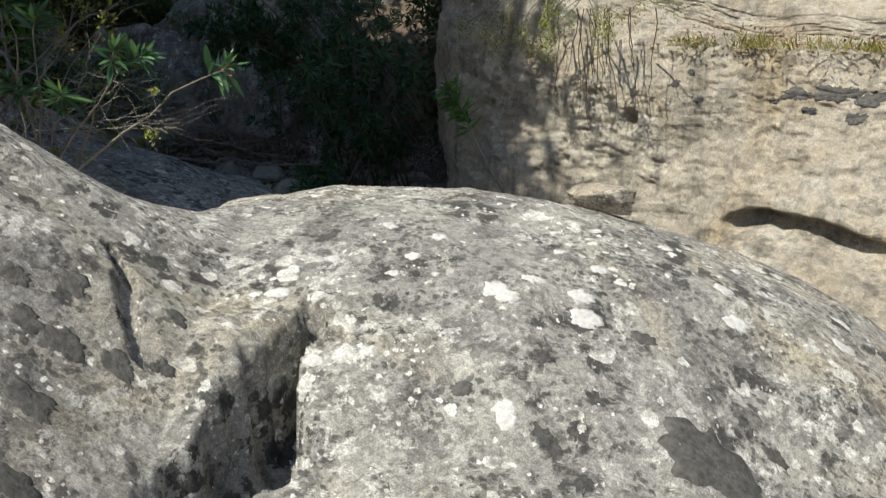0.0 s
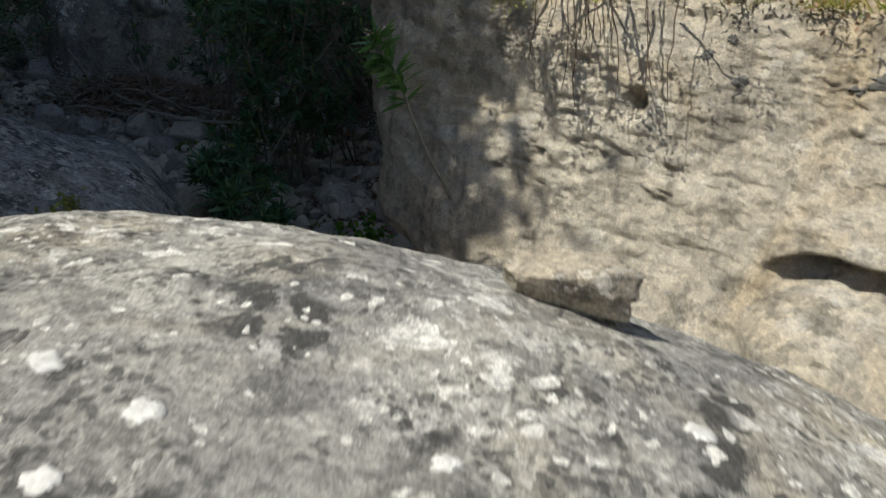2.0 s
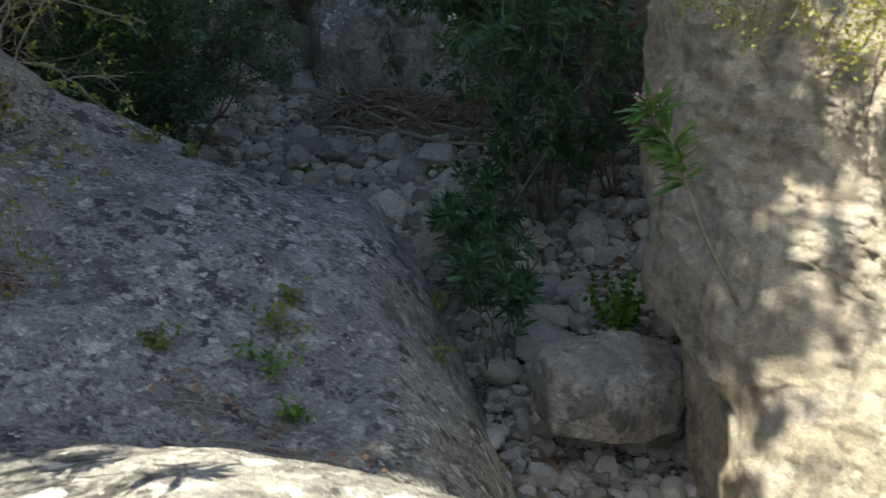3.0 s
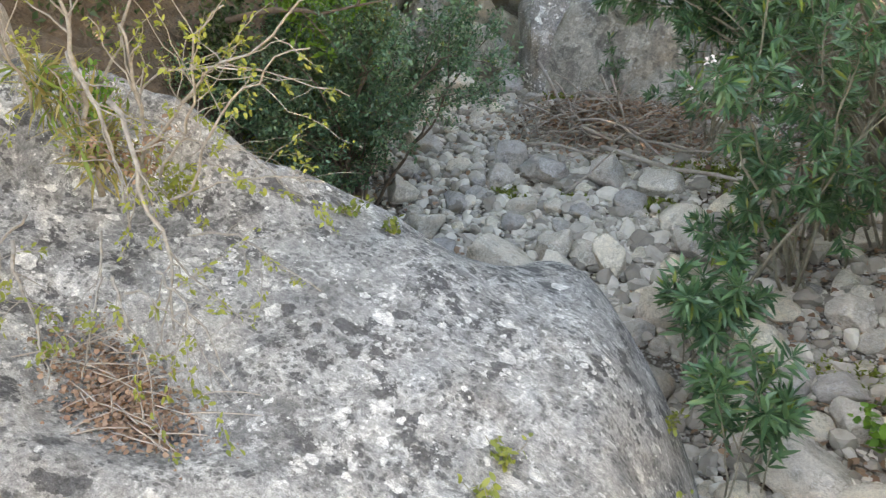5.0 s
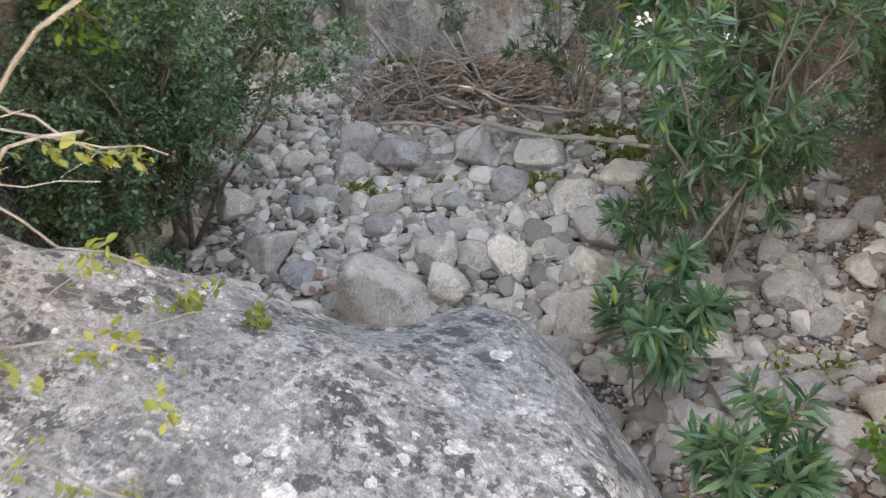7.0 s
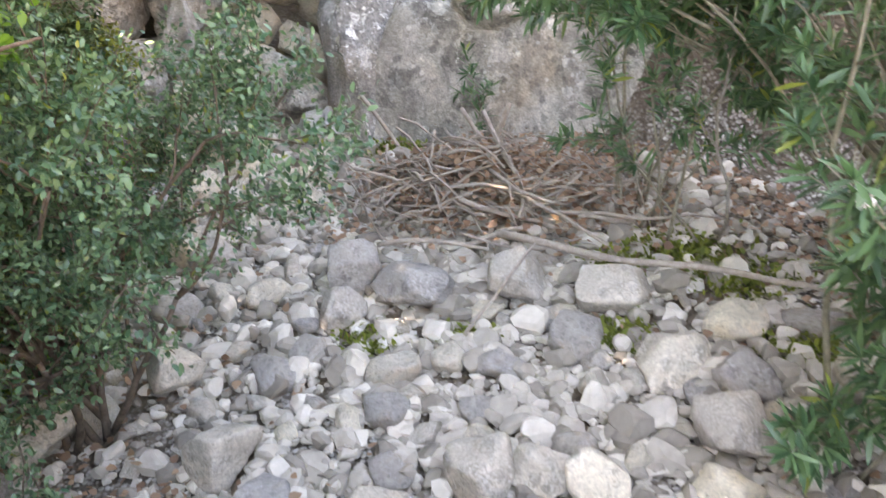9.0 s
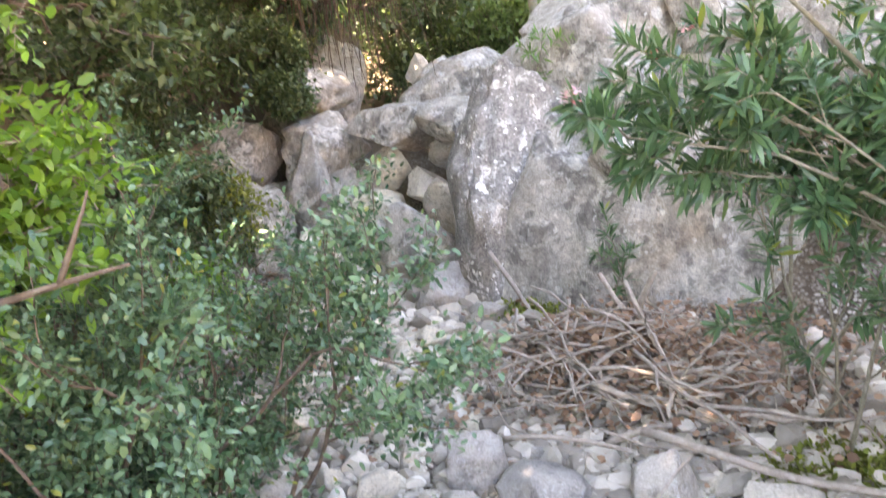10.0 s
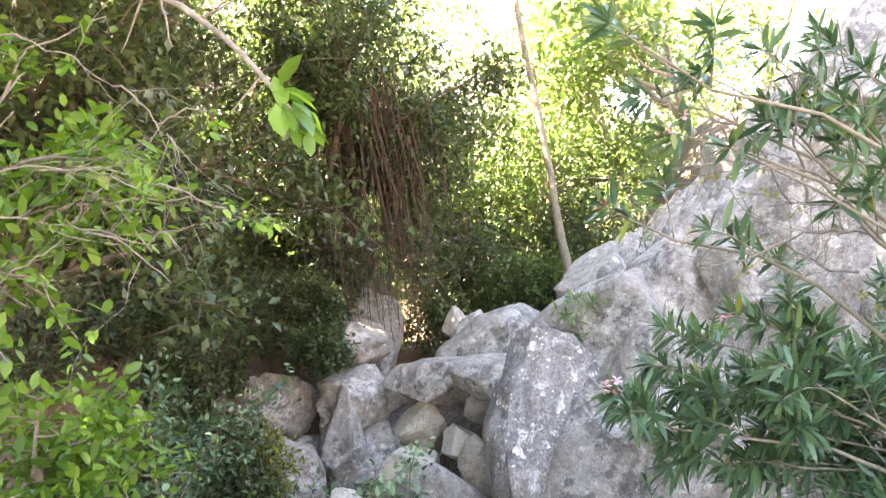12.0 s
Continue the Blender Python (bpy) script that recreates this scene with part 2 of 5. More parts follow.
def mesh_of(name, verts, faces, material, shade=True):
    """A mesh from arrays of vertices and of faces that all have the same number of corners."""
    verts, faces = np.asarray(verts, dtype=np.float32), np.asarray(faces, dtype=np.int32)
    me = bpy.data.meshes.new(name)
    n, k = faces.shape
    me.vertices.add(len(verts))
    me.vertices.foreach_set("co", verts.ravel())
    me.loops.add(n * k)
    me.loops.foreach_set("vertex_index", faces.ravel())
    me.polygons.add(n)
    me.polygons.foreach_set("loop_start", np.arange(0, n * k, k, dtype=np.int32))
    me.polygons.foreach_set("use_smooth", np.full(n, shade))
    me.update(calc_edges=True)
    me.validate()
    me.materials.append(material)
    return me


def part(name, data, material, parent, label=""):
    """One mesh object under a thing or a part. data: (verts, faces) or a mesh."""
    me = data if isinstance(data, bpy.types.Mesh) else mesh_of(name, data[0], data[1], material)
    ob = new(name, me)
    ob.parent = parent
    return tagged(ob, label)


def thing(name, place, label, category, group="", kind=""):
    ob = new(name)
    ob.location = place
    ob.empty_display_size = 0.1
    return tagged(ob, label, category, group, kind)


def solid(name, data, material, label, category, group="", kind=""):
    me = data if isinstance(data, bpy.types.Mesh) else mesh_of(name, data[0], data[1], material, *data[2:])
    return tagged(new(name, me), label, category, group, kind)


def join(pieces):
    verts, faces, base = [], [], 0
    for v, f in pieces:
        verts.append(v)
        faces.append(np.asarray(f) + base)
        base += len(v)
    return np.concatenate(verts), np.concatenate(faces)


def grid(us, vs, place):
    """A sheet of quads: place(U, V) gives x, y, z over the grid."""
    u, v = np.meshgrid(us, vs, indexing="ij")
    x, y, z = place(u.ravel(), v.ravel())
    n, m = len(us), len(vs)
    a = (np.arange(n - 1)[:, None] * m + np.arange(m - 1)[None, :]).ravel()
    return np.stack([x, y, z], 1), np.stack([a, a + m, a + m + 1, a + 1], 1)


def tube(points, radii, sides=6):
    """A round, tapering stem along points."""
    p = np.asarray(points, dtype=float)
    n = len(p)
    r = np.interp(np.linspace(0, 1, n), np.linspace(0, 1, len(radii)), radii)
    t = np.gradient(p, axis=0)
    t /= np.linalg.norm(t, axis=1, keepdims=True) + 1e-9
    ref = np.array((0.31, 0.87, 0.38))
    a = np.cross(t, ref)
    a /= np.linalg.norm(a, axis=1, keepdims=True) + 1e-9
    b = np.cross(t, a)
    ang = np.linspace(0, 2 * np.pi, sides, endpoint=False)
    ring = p[:, None] + r[:, None, None] * (a[:, None] * np.cos(ang)[None, :, None] + b[:, None] * np.sin(ang)[None, :, None])
    verts = ring.reshape(-1, 3)
    i = np.arange(n - 1)[:, None] * sides
    k = np.arange(sides)[None, :]
    k2 = (k + 1) % sides
    faces = np.stack([(i + k), (i + k2), (i + sides + k2), (i + sides + k)], -1).reshape(-1, 4)
    ends = []
    if sides == 6:
        ends = [[5, 4, 1, 0], [4, 3, 2, 1]]
        o = (n - 1) * sides
        ends += [[o, o + 1, o + 4, o + 5], [o + 1, o + 2, o + 3, o + 4]]
        faces = np.concatenate([faces, np.array(ends)])
    return verts, faces


def bend(a, b, sag=0.0, wobble=0.0, n=8, rng=random):
    """Points from a to b along a bowed, slightly crooked line."""
    a, b = np.asarray(a, float), np.asarray(b, float)
    t = np.linspace(0, 1, n)[:, None]
    p = a + (b - a) * t
    p[:, 2] += sag * 4 * (t * (1 - t))[:, 0]
    length = np.linalg.norm(b - a)
    off = np.array([[rng.uniform(-1, 1) for _ in range(3)] for _ in range(n)]) * wobble * length
    off[0] = 0
    return p + np.cumsum(off, 0) * 0.5


def blade(rows, width, fold=0.25, droop=0.15):
    """A leaf one long, along x: rows of (place, half width) shape it."""
    verts, faces = [(0, 0, 0)], []
    for t, w in rows:
        z = -droop * t * t
        verts += [(t, -w * width, z + fold * w * width), (t, 0, z), (t, w * width, z + fold * w * width)]
    verts.append((1, 0, -droop))
    tip = len(verts) - 1
    faces += [(0, 1, 2), (0, 2, 3)]
    for k in range(len(rows) - 1):
        i = 1 + 3 * k
        faces += [(i, i + 3, i + 4), (i, i + 4, i + 1), (i + 1, i + 4, i + 5), (i + 1, i + 5, i + 2)]
    i = 1 + 3 * (len(rows) - 1)
    faces += [(i, tip, i + 1), (i + 1, tip, i + 2)]
    return np.array(verts, float), np.array(faces)


LANCE = blade(((0.2, 0.6), (0.5, 1.0), (0.8, 0.6)), 0.095)
OVAL = blade(((0.3, 0.9), (0.7, 0.8)), 0.26)
BROAD = blade(((0.25, 1.0), (0.6, 0.9)), 0.42, 0.15, 0.25)
PETAL = blade(((0.4, 0.7), (0.8, 1.0)), 0.42, 0.1, 0.2)
DIAMOND = (np.array([(0, 0, 0), (0.45, -0.26, 0.08), (1, 0, -0.12), (0.45, 0.26, 0.08)], float), np.array([(0, 1, 2), (0, 2, 3)]))
NEEDLE = blade(((0.5, 1.0),), 0.05, 0.2, 0.3)


def scatter(template, places, ways, sizes, rng, roll=None):
    """Copies of a leaf at places, each pointing along its way, joined."""
    tv, tf = template
    p, d = np.asarray(places, float), np.asarray(ways, float)
    n = len(p)
    d = d / (np.linalg.norm(d, axis=1, keepdims=True) + 1e-9)
    up = np.zeros((n, 3))
    up[:, 2] = 1
    up += rng.normal(0, 0.45 if roll is None else roll, (n, 3))
    side = np.cross(up, d)
    side /= np.linalg.norm(side, axis=1, keepdims=True) + 1e-9
    nor = np.cross(d, side)
    s = np.asarray(sizes, float)[:, None, None]
    v = p[:, None] + s * (tv[None, :, 0:1] * d[:, None] + tv[None, :, 1:2] * side[:, None] + tv[None, :, 2:3] * nor[:, None])
    f = tf[None] + (np.arange(n) * len(tv))[:, None, None]
    return v.reshape(-1, 3), f.reshape(-1, tf.shape[1])


def grow(rng, start, way, length, radius, depth, fork=3, spread=0.7, lift=0.15, crook=0.25):
    """A branching skeleton: a list of (points, radius at start, radius at end, level)."""
    out = []
    p, d = np.array(start, float), np.array(way, float)
    d /= np.linalg.norm(d)
    pts = [p.copy()]
    steps = 6
    for _ in range(steps):
        d = d + rng.normal(0, crook, 3) * 0.5 + np.array((0, 0, lift)) * 0.3
        d /= np.linalg.norm(d)
        p = p + d * length / steps
        pts.append(p.copy())
    out.append((np.array(pts), radius, radius * 0.55, depth))
    if depth > 0:
        for k in range(fork):
            i = rng.integers(2, steps + 1) if k else steps
            w = d + rng.normal(0, spread, 3)
            out += grow(rng, pts[i], w, length * rng.uniform(0.55, 0.8), radius * 0.55, depth - 1, fork, spread, lift, crook)
    return out


def along(rng, pts, count, low=0.2):
    """Random places on a polyline and the way it runs there."""
    t = rng.uniform(low, 1, count) * (len(pts) - 1)
    i = np.minimum(t.astype(int), len(pts) - 2)
    f = (t - i)[:, None]
    return pts[i] * (1 - f) + pts[i + 1] * f, pts[i + 1] - pts[i]


def leafy(name, base, rng, trunks, leaf, bark, leaf_mat, label, category, leaves_per, size, depth=2, fork=3, spread=0.7, lift=0.15, group="", wood_name="branch", reach=0.05, crook=0.25, spray=0.9, kind=""):
    """A shrub or tree. trunks: rows of (foot, way, length, radius). The stems are parts, the leaves one crown."""
    ob = thing(name, base, label, category, group, kind)
    places, ways, sizes = [], [], []
    base = np.array(base, float)
    for foot, way, length, radius in trunks:
        bones = grow(rng, foot, way, length, radius, depth, fork, spread, lift, crook)
        part(wood_name, join([tube(p - base, (a, b), 6 if a > 0.006 else 4) for p, a, b, _ in bones if a > 0.0022]), bark, ob)
        for pts, _, _, level in bones:
            if level > 1:
                continue
            q, w = along(rng, pts, leaves_per if level == 0 else leaves_per // 2)
            places.append(q + rng.normal(0, reach, q.shape))
            w = w / (np.linalg.norm(w, axis=1, keepdims=True) + 1e-9)
            ways.append(w * 0.5 + rng.normal(0, spray, q.shape))
            sizes.append(rng.uniform(0.6, 1.2, len(q)) * size)
    v, f = scatter(leaf, np.concatenate(places) - base, np.concatenate(ways), np.concatenate(sizes), rng)
    part("crown", (v, f), leaf_mat, ob, "")
    return ob


def ball(n=3):
    bm = bmesh.new()
    bmesh.ops.create_icosphere(bm, subdivisions=n, radius=1.0)
    v = np.array([x.co[:] for x in bm.verts])
    f = np.array([[c.index for c in x.verts] for x in bm.faces])
    bm.free()
    return v, f


BALLS = {n: ball(n) for n in (1, 2, 3, 4, 5, 6)}


def boulder(size, seed, cuts=9, level=4, rough=0.05, fine=0.015, square=0.0):
    """A broken stone: a ball flattened by random cuts, then weathered. size: full x, y, z."""
    rng = np.random.default_rng(seed)
    v, f = BALLS[level]
    v = v.copy()
    if square:
        e = np.abs(v).max(1, keepdims=True)
        v = v / (e * square + (1 - square))
    for _ in range(cuts):
        n = rng.normal(0, 1, 3)
        n /= np.linalg.norm(n)
        d = rng.uniform(0.50, 0.84)
        over = np.maximum(v @ n - d, 0)
        v = v - (over * 0.96)[:, None] * n
    nrm = v / np.linalg.norm(v, axis=1, keepdims=True)
    v = v + nrm * (rough * fbm(v + seed * 3.1, 1.6, 3, seed) + fine * fbm(v + seed, 7.0, 3, seed + 5))[:, None]
    lo, hi = v.min(0), v.max(0)
    v = (v - (lo + hi) / 2) / (hi - lo) * np.asarray(size)
    return v, f


# ---- ground ----
def bank_left(y):
    return np.interp(y, [0, 4, 6, 8, 10, 13, 16, 20, 30, 60], [-3.6, -3.6, -4.0, -4.5, -5.4, -6.5, -7.9, -9.0, -13, -24])


def bank_right(y):
    return np.interp(y, [0, 5, 7, 9, 10.5, 11.5, 12.2, 14, 17, 20, 30, 60], [2.5, 2.0, 0.7, 0.5, -0.5, -1.4, -2.6, -3.8, -4.9, -5.6, -6, -8])


def bed_height(y):
    return -0.45 + 0.13 * (np.clip(y, 5, 14) - 9.5) + 0.42 * np.clip(y - 14, 0, 3) + 0.12 * np.clip(y - 17, 0, 80)


def ground_height(x, y):
    p = np.stack([x, y, np.zeros_like(x)], 1)
    z = bed_height(y) + 0.05 * fbm(p, 1.1, 3, 4)
    near = smooth(8.2, 7.2, y) * smooth(-5, -2.5, x)
    z = z - 0.05 * near
    left, right = np.maximum(bank_left(y) - x, 0), np.maximum(x - bank_right(y), 0)
    rough = 1 + 0.25 * fbm(p, 0.5, 4, 8)
    z = z + rough * (1.5 * smooth(0, 1.0, left) + 0.62 * left) + rough * (0.8 * smooth(0, 1.6, right) + 0.5 * right)
    z = np.minimum(z, bed_height(y) + 34 + 0.02 * np.hypot(x, y))
    # behind the walker the ground falls to a level shelf
    shelf = smooth(4.6, 3.2, y) * smooth(-3.2, -2.4, x) * smooth(2.8, 2.0, x)
    return z * (1 - shelf) + (-0.25) * shelf


def spaced(lo, hi, fine_lo, fine_hi, step):
    mid = np.arange(fine_lo, fine_hi, step)
    far_hi = fine_hi + (hi - fine_hi) * np.linspace(0, 1, 40) ** 3
    far_lo = fine_lo - (fine_lo - lo) * np.linspace(0, 1, 40)[:0:-1] ** 3
    return np.concatenate([far_lo, mid, far_hi])


solid("ground", grid(spaced(-400, 400, -8, 4, 0.08), spaced(-300, 700, 3, 18, 0.08), lambda x, y: (x, y, ground_height(x, y))), M_SOIL, "brown soil and gravel of a dry creek gorge", "ground", kind="structure")


# ---- the great rocks ----
def groove(x, y, a, b, w0, w1):
    """How deep inside a tapering groove from a to b, 0 to 1."""
    ax, ay, bx, by = *a, *b
    t = np.clip(((x - ax) * (bx - ax) + (y - ay) * (by - ay)) / ((bx - ax) ** 2 + (by - ay) ** 2), 0, 1)
    d = np.hypot(x - ax - t * (bx - ax), y - ay - t * (by - ay))
    return smooth(1.0, 0.55, d / (w0 + t * (w1 - w0)))


def slab_height(x, y):
    p = np.stack([x, y, np.zeros_like(x)], 1)
    d = np.maximum(3.3 - y, 0)
    z = 0.84 - np.where(d < 1.3, 0.27 * d * d, 0.456 + 0.21 * (d - 1.3))
    e = np.maximum(y - 3.28, 0)
    z = z - 0.27 * e * e - 2.8 * np.maximum(y - 3.82 + 0.17 * x, 0) ** 2
    z = z - 0.02 * smooth(2.6, 3.0, y) * smooth(-0.5, 0.2, x) - 0.165 * np.maximum(x, 0) ** 2 - 0.5 * np.maximum(x - 1.7, 0) ** 2
    lobe = np.minimum(0.78 * np.maximum(-0.72 - x, 0), 0.9)
    z = z + lobe * smooth(3.35, 2.5, y) - 0.16 * np.maximum(-0.9 - x, 0) * smooth(2.6, 3.3, y)
    z = z + 0.035 * fbm(p, 1.3, 4, 21) + 0.006 * fbm(p, 9.0, 4, 25, 0.6)
    wob = 0.05 * fbm(p, 5.0, 3, 31) + 0.03 * fbm(p, 15.0, 3, 33, 0.6)
    cut = groove(x + wob, y + wob, (-0.62, 1.45), (-0.45, 2.38), 0.22, 0.045)
    z = z - (0.30 + 0.10 * fbm(p, 9.0, 3, 37)) * np.minimum(1.0, 1.5 * cut)
    z = z + 0.10 * smooth(-0.5, -0.62, x + wob) * smooth(2.5, 2.2, y) * smooth(1.0, 1.5, y)
    z = z - 0.05 * groove(x + wob * 0.5, y, (-0.97, 2.42), (-0.80, 2.12), 0.02, 0.04)
    z = z - 0.03 * groove(x + wob, y + wob, (-0.42, 2.44), (-0.22, 2.5), 0.05, 0.03)
    rim = np.maximum(np.maximum(-2.3 - x, x - 2.3), np.maximum(-1.6 - y, 0)) + 0.25 * fbm(p, 0.8, 3, 35)
    return np.maximum(z - 1.6 * np.maximum(rim, 0) ** 2, -1.6)


solid("boulder", grid(np.concatenate([np.arange(-3.9, -1.6, 0.06), np.arange(-1.6, -1.05, 0.022), np.arange(-1.05, -0.2, 0.011), np.arange(-0.2, 1.9, 0.022), np.arange(1.9, 3.9, 0.06)]), np.concatenate([np.arange(-3.2, 1.2, 0.06), np.arange(1.2, 1.7, 0.022), np.arange(1.7, 2.55, 0.011), np.arange(2.55, 4.9, 0.022)]), lambda x, y: (x, y, slab_height(x, y))), M_SLAB,
      "sunlit rounded limestone slab with grey and white lichen", "boulder")
slab = bpy.data.objects["boulder"]


def lichen(x, y, wide, material, seed, label):
    """A thin ragged crust that follows the slab's surface."""
    ang = np.linspace(0, 2 * np.pi, 48, endpoint=False)
    ring = np.stack([np.cos(ang), np.sin(ang), np.full(48, seed * 3.7)], 1)
    edge = wide * (0.86 + 0.22 * fbm(ring, 1.1, 2, seed) + 0.17 * fbm(ring, 4.0, 3, seed + 9, 0.7))
    verts, faces = [], []
    for k, (r, up) in enumerate(((1.0, -0.006), (0.96, 0.002), (0.7, 0.004), (0.4, 0.004), (0.02, 0.004))):
        px, py = x + edge * r * np.cos(ang) * 1.2, y + edge * r * np.sin(ang) * 0.9
        verts.append(np.stack([px, py, slab_height(px, py) + up], 1))
        if k:
            i = np.arange(48)
            o = 48 * k
            faces.append(np.stack([o - 48 + i, o - 48 + (i + 1) % 48, o + (i + 1) % 48, o + i], 1))
    part("lichen_patch", (np.concatenate(verts), np.concatenate(faces)), material, slab, label)


M_LICHEN_PALE = plain_material("white_crust_lichen", (0.46, 0.455, 0.425), (0.72, 0.71, 0.67), 60.0, 0.95, 0.004)
M_LICHEN_DARK = plain_material("black_crust_lichen", (0.05, 0.049, 0.045), (0.15, 0.145, 0.13), 45.0, 0.95, 0.005)
for k, (x, y, w) in enumerate([(0.74, 2.11, 0.118), (-1.06, 2.02, 0.043), (-0.97, 2.02, 0.051), (-0.97, 1.81, 0.053), (-1.0, 2.17, 0.038), (-0.91, 1.6, 0.048), (-0.85, 2.05, 0.037), (0.05, 2.17, 0.032), (0.62, 2.44, 0.035), (-1.12, 2.11, 0.037), (-0.43, 2.26, 0.02), (0.98, 2.23, 0.033), (-0.76, 2.26, 0.029), (-0.76, 2.11, 0.031)]):
    lichen(x, y, w, M_LICHEN_DARK, 500 + k, "black crust of lichen")
for k, (x, y, w) in enumerate([(-0.01, 2.83, 0.031), (-0.37, 2.71, 0.023), (-0.16, 2.62, 0.022), (0.17, 2.53, 0.045), (0.2, 2.5, 0.042), (0.29, 2.59, 0.033), (0.44, 2.56, 0.036), (0.44, 2.47, 0.044), (0.53, 2.74, 0.027), (-0.1, 2.71, 0.026), (0.17, 2.11, 0.031), (0.17, 2.08, 0.028), (-0.52, 2.53, 0.036), (0.98, 2.8, 0.034), (1.4, 2.74, 0.039), (0.98, 2.65, 0.038), (-0.22, 2.29, 0.025), (-0.49, 2.65, 0.024), (-0.82, 2.74, 0.025), (0.83, 3.04, 0.028), (-0.19, 2.92, 0.03), (0.41, 2.83, 0.024), (-0.61, 2.29, 0.025), (-0.37, 2.26, 0.028)]):
    lichen(x, y, w, M_LICHEN_PALE, 540 + k, "white crust of lichen")


def dome_height(x, y):
    p = np.stack([x, y, np.zeros_like(x)], 1)
    z = 0.38 + 0.34 * np.maximum(-1.7 - x, -0.75)
    z = np.minimum(z, 0.86 - 0.05 * (z - 0.86))
    z = z + (0.75 + 0.35 * fbm(p, 0.9, 3, 47)) * smooth(-2.9, -4.1, x + 0.25 * fbm(p, 1.5, 3, 48)) * smooth(7.4, 5.4, y)
    edge = -0.98 - 0.45 * (y - 5.5) + 0.05 * fbm(p, 1.6, 2, 51)
    d = np.maximum(x - edge, 0)
    z = z - 0.22 * np.minimum(d, 0.3) - 1.5 * d * d
    z = z + 0.20 * np.exp(-((x + 3.05) / 0.36) ** 2 - ((y - 6.2) / 0.4) ** 2)
    z = z - 0.20 * np.exp(-((x + 2.22) / 0.4) ** 2 - ((y - 7.0) / 0.42) ** 2)
    z = z + 0.09 * np.exp(-((x + 1.72) / 0.34) ** 2 - ((y - 7.15) / 0.34) ** 2) + 0.1 * smooth(-2.9, -3.4, x)
    z = z - 0.26 * np.maximum(y - 6.3, 0) ** 2 - 3.5 * np.maximum(y - 7.35 + 1.1 * np.maximum(-1.8 - x, 0), 0) ** 2
    z = z + 0.04 * fbm(p, 1.0, 4, 41) + 0.006 * fbm(p, 8.0, 4, 45, 0.6)
    z = z - 0.12 * smooth(0.6, 0.15, np.hypot((x + 2.45) / 1.1, (y - 4.95) / 0.7))
    rim = np.maximum(-4.6 - x + 0.3 * fbm(p, 0.9, 3, 49), 0) + np.maximum(4.0 - y, 0) * 0.6
    return np.maximum(z - 2.5 * rim * rim, -1.3)


solid("boulder", grid(np.arange(-5.2, 0.4, 0.028), np.arange(3.4, 8.0, 0.028), lambda x, y: (x, y, dome_height(x, y))), M_DOME,
      "large grey limestone dome sloping into the creek bed", "boulder")

WALL_X = [4.6, 3.2, 2.1, 1.45, 0.84, 0.34, 0.07, 0.2, 0.75, 1.6, 3.0, 4.6, 5.6, 5.5, 4.6]
WALL_Y = [3.2, 3.95, 4.65, 5.15, 5.62, 6.05, 6.6, 7.3, 8.0, 8.6, 8.9, 8.2, 6.4, 4.2, 3.2]


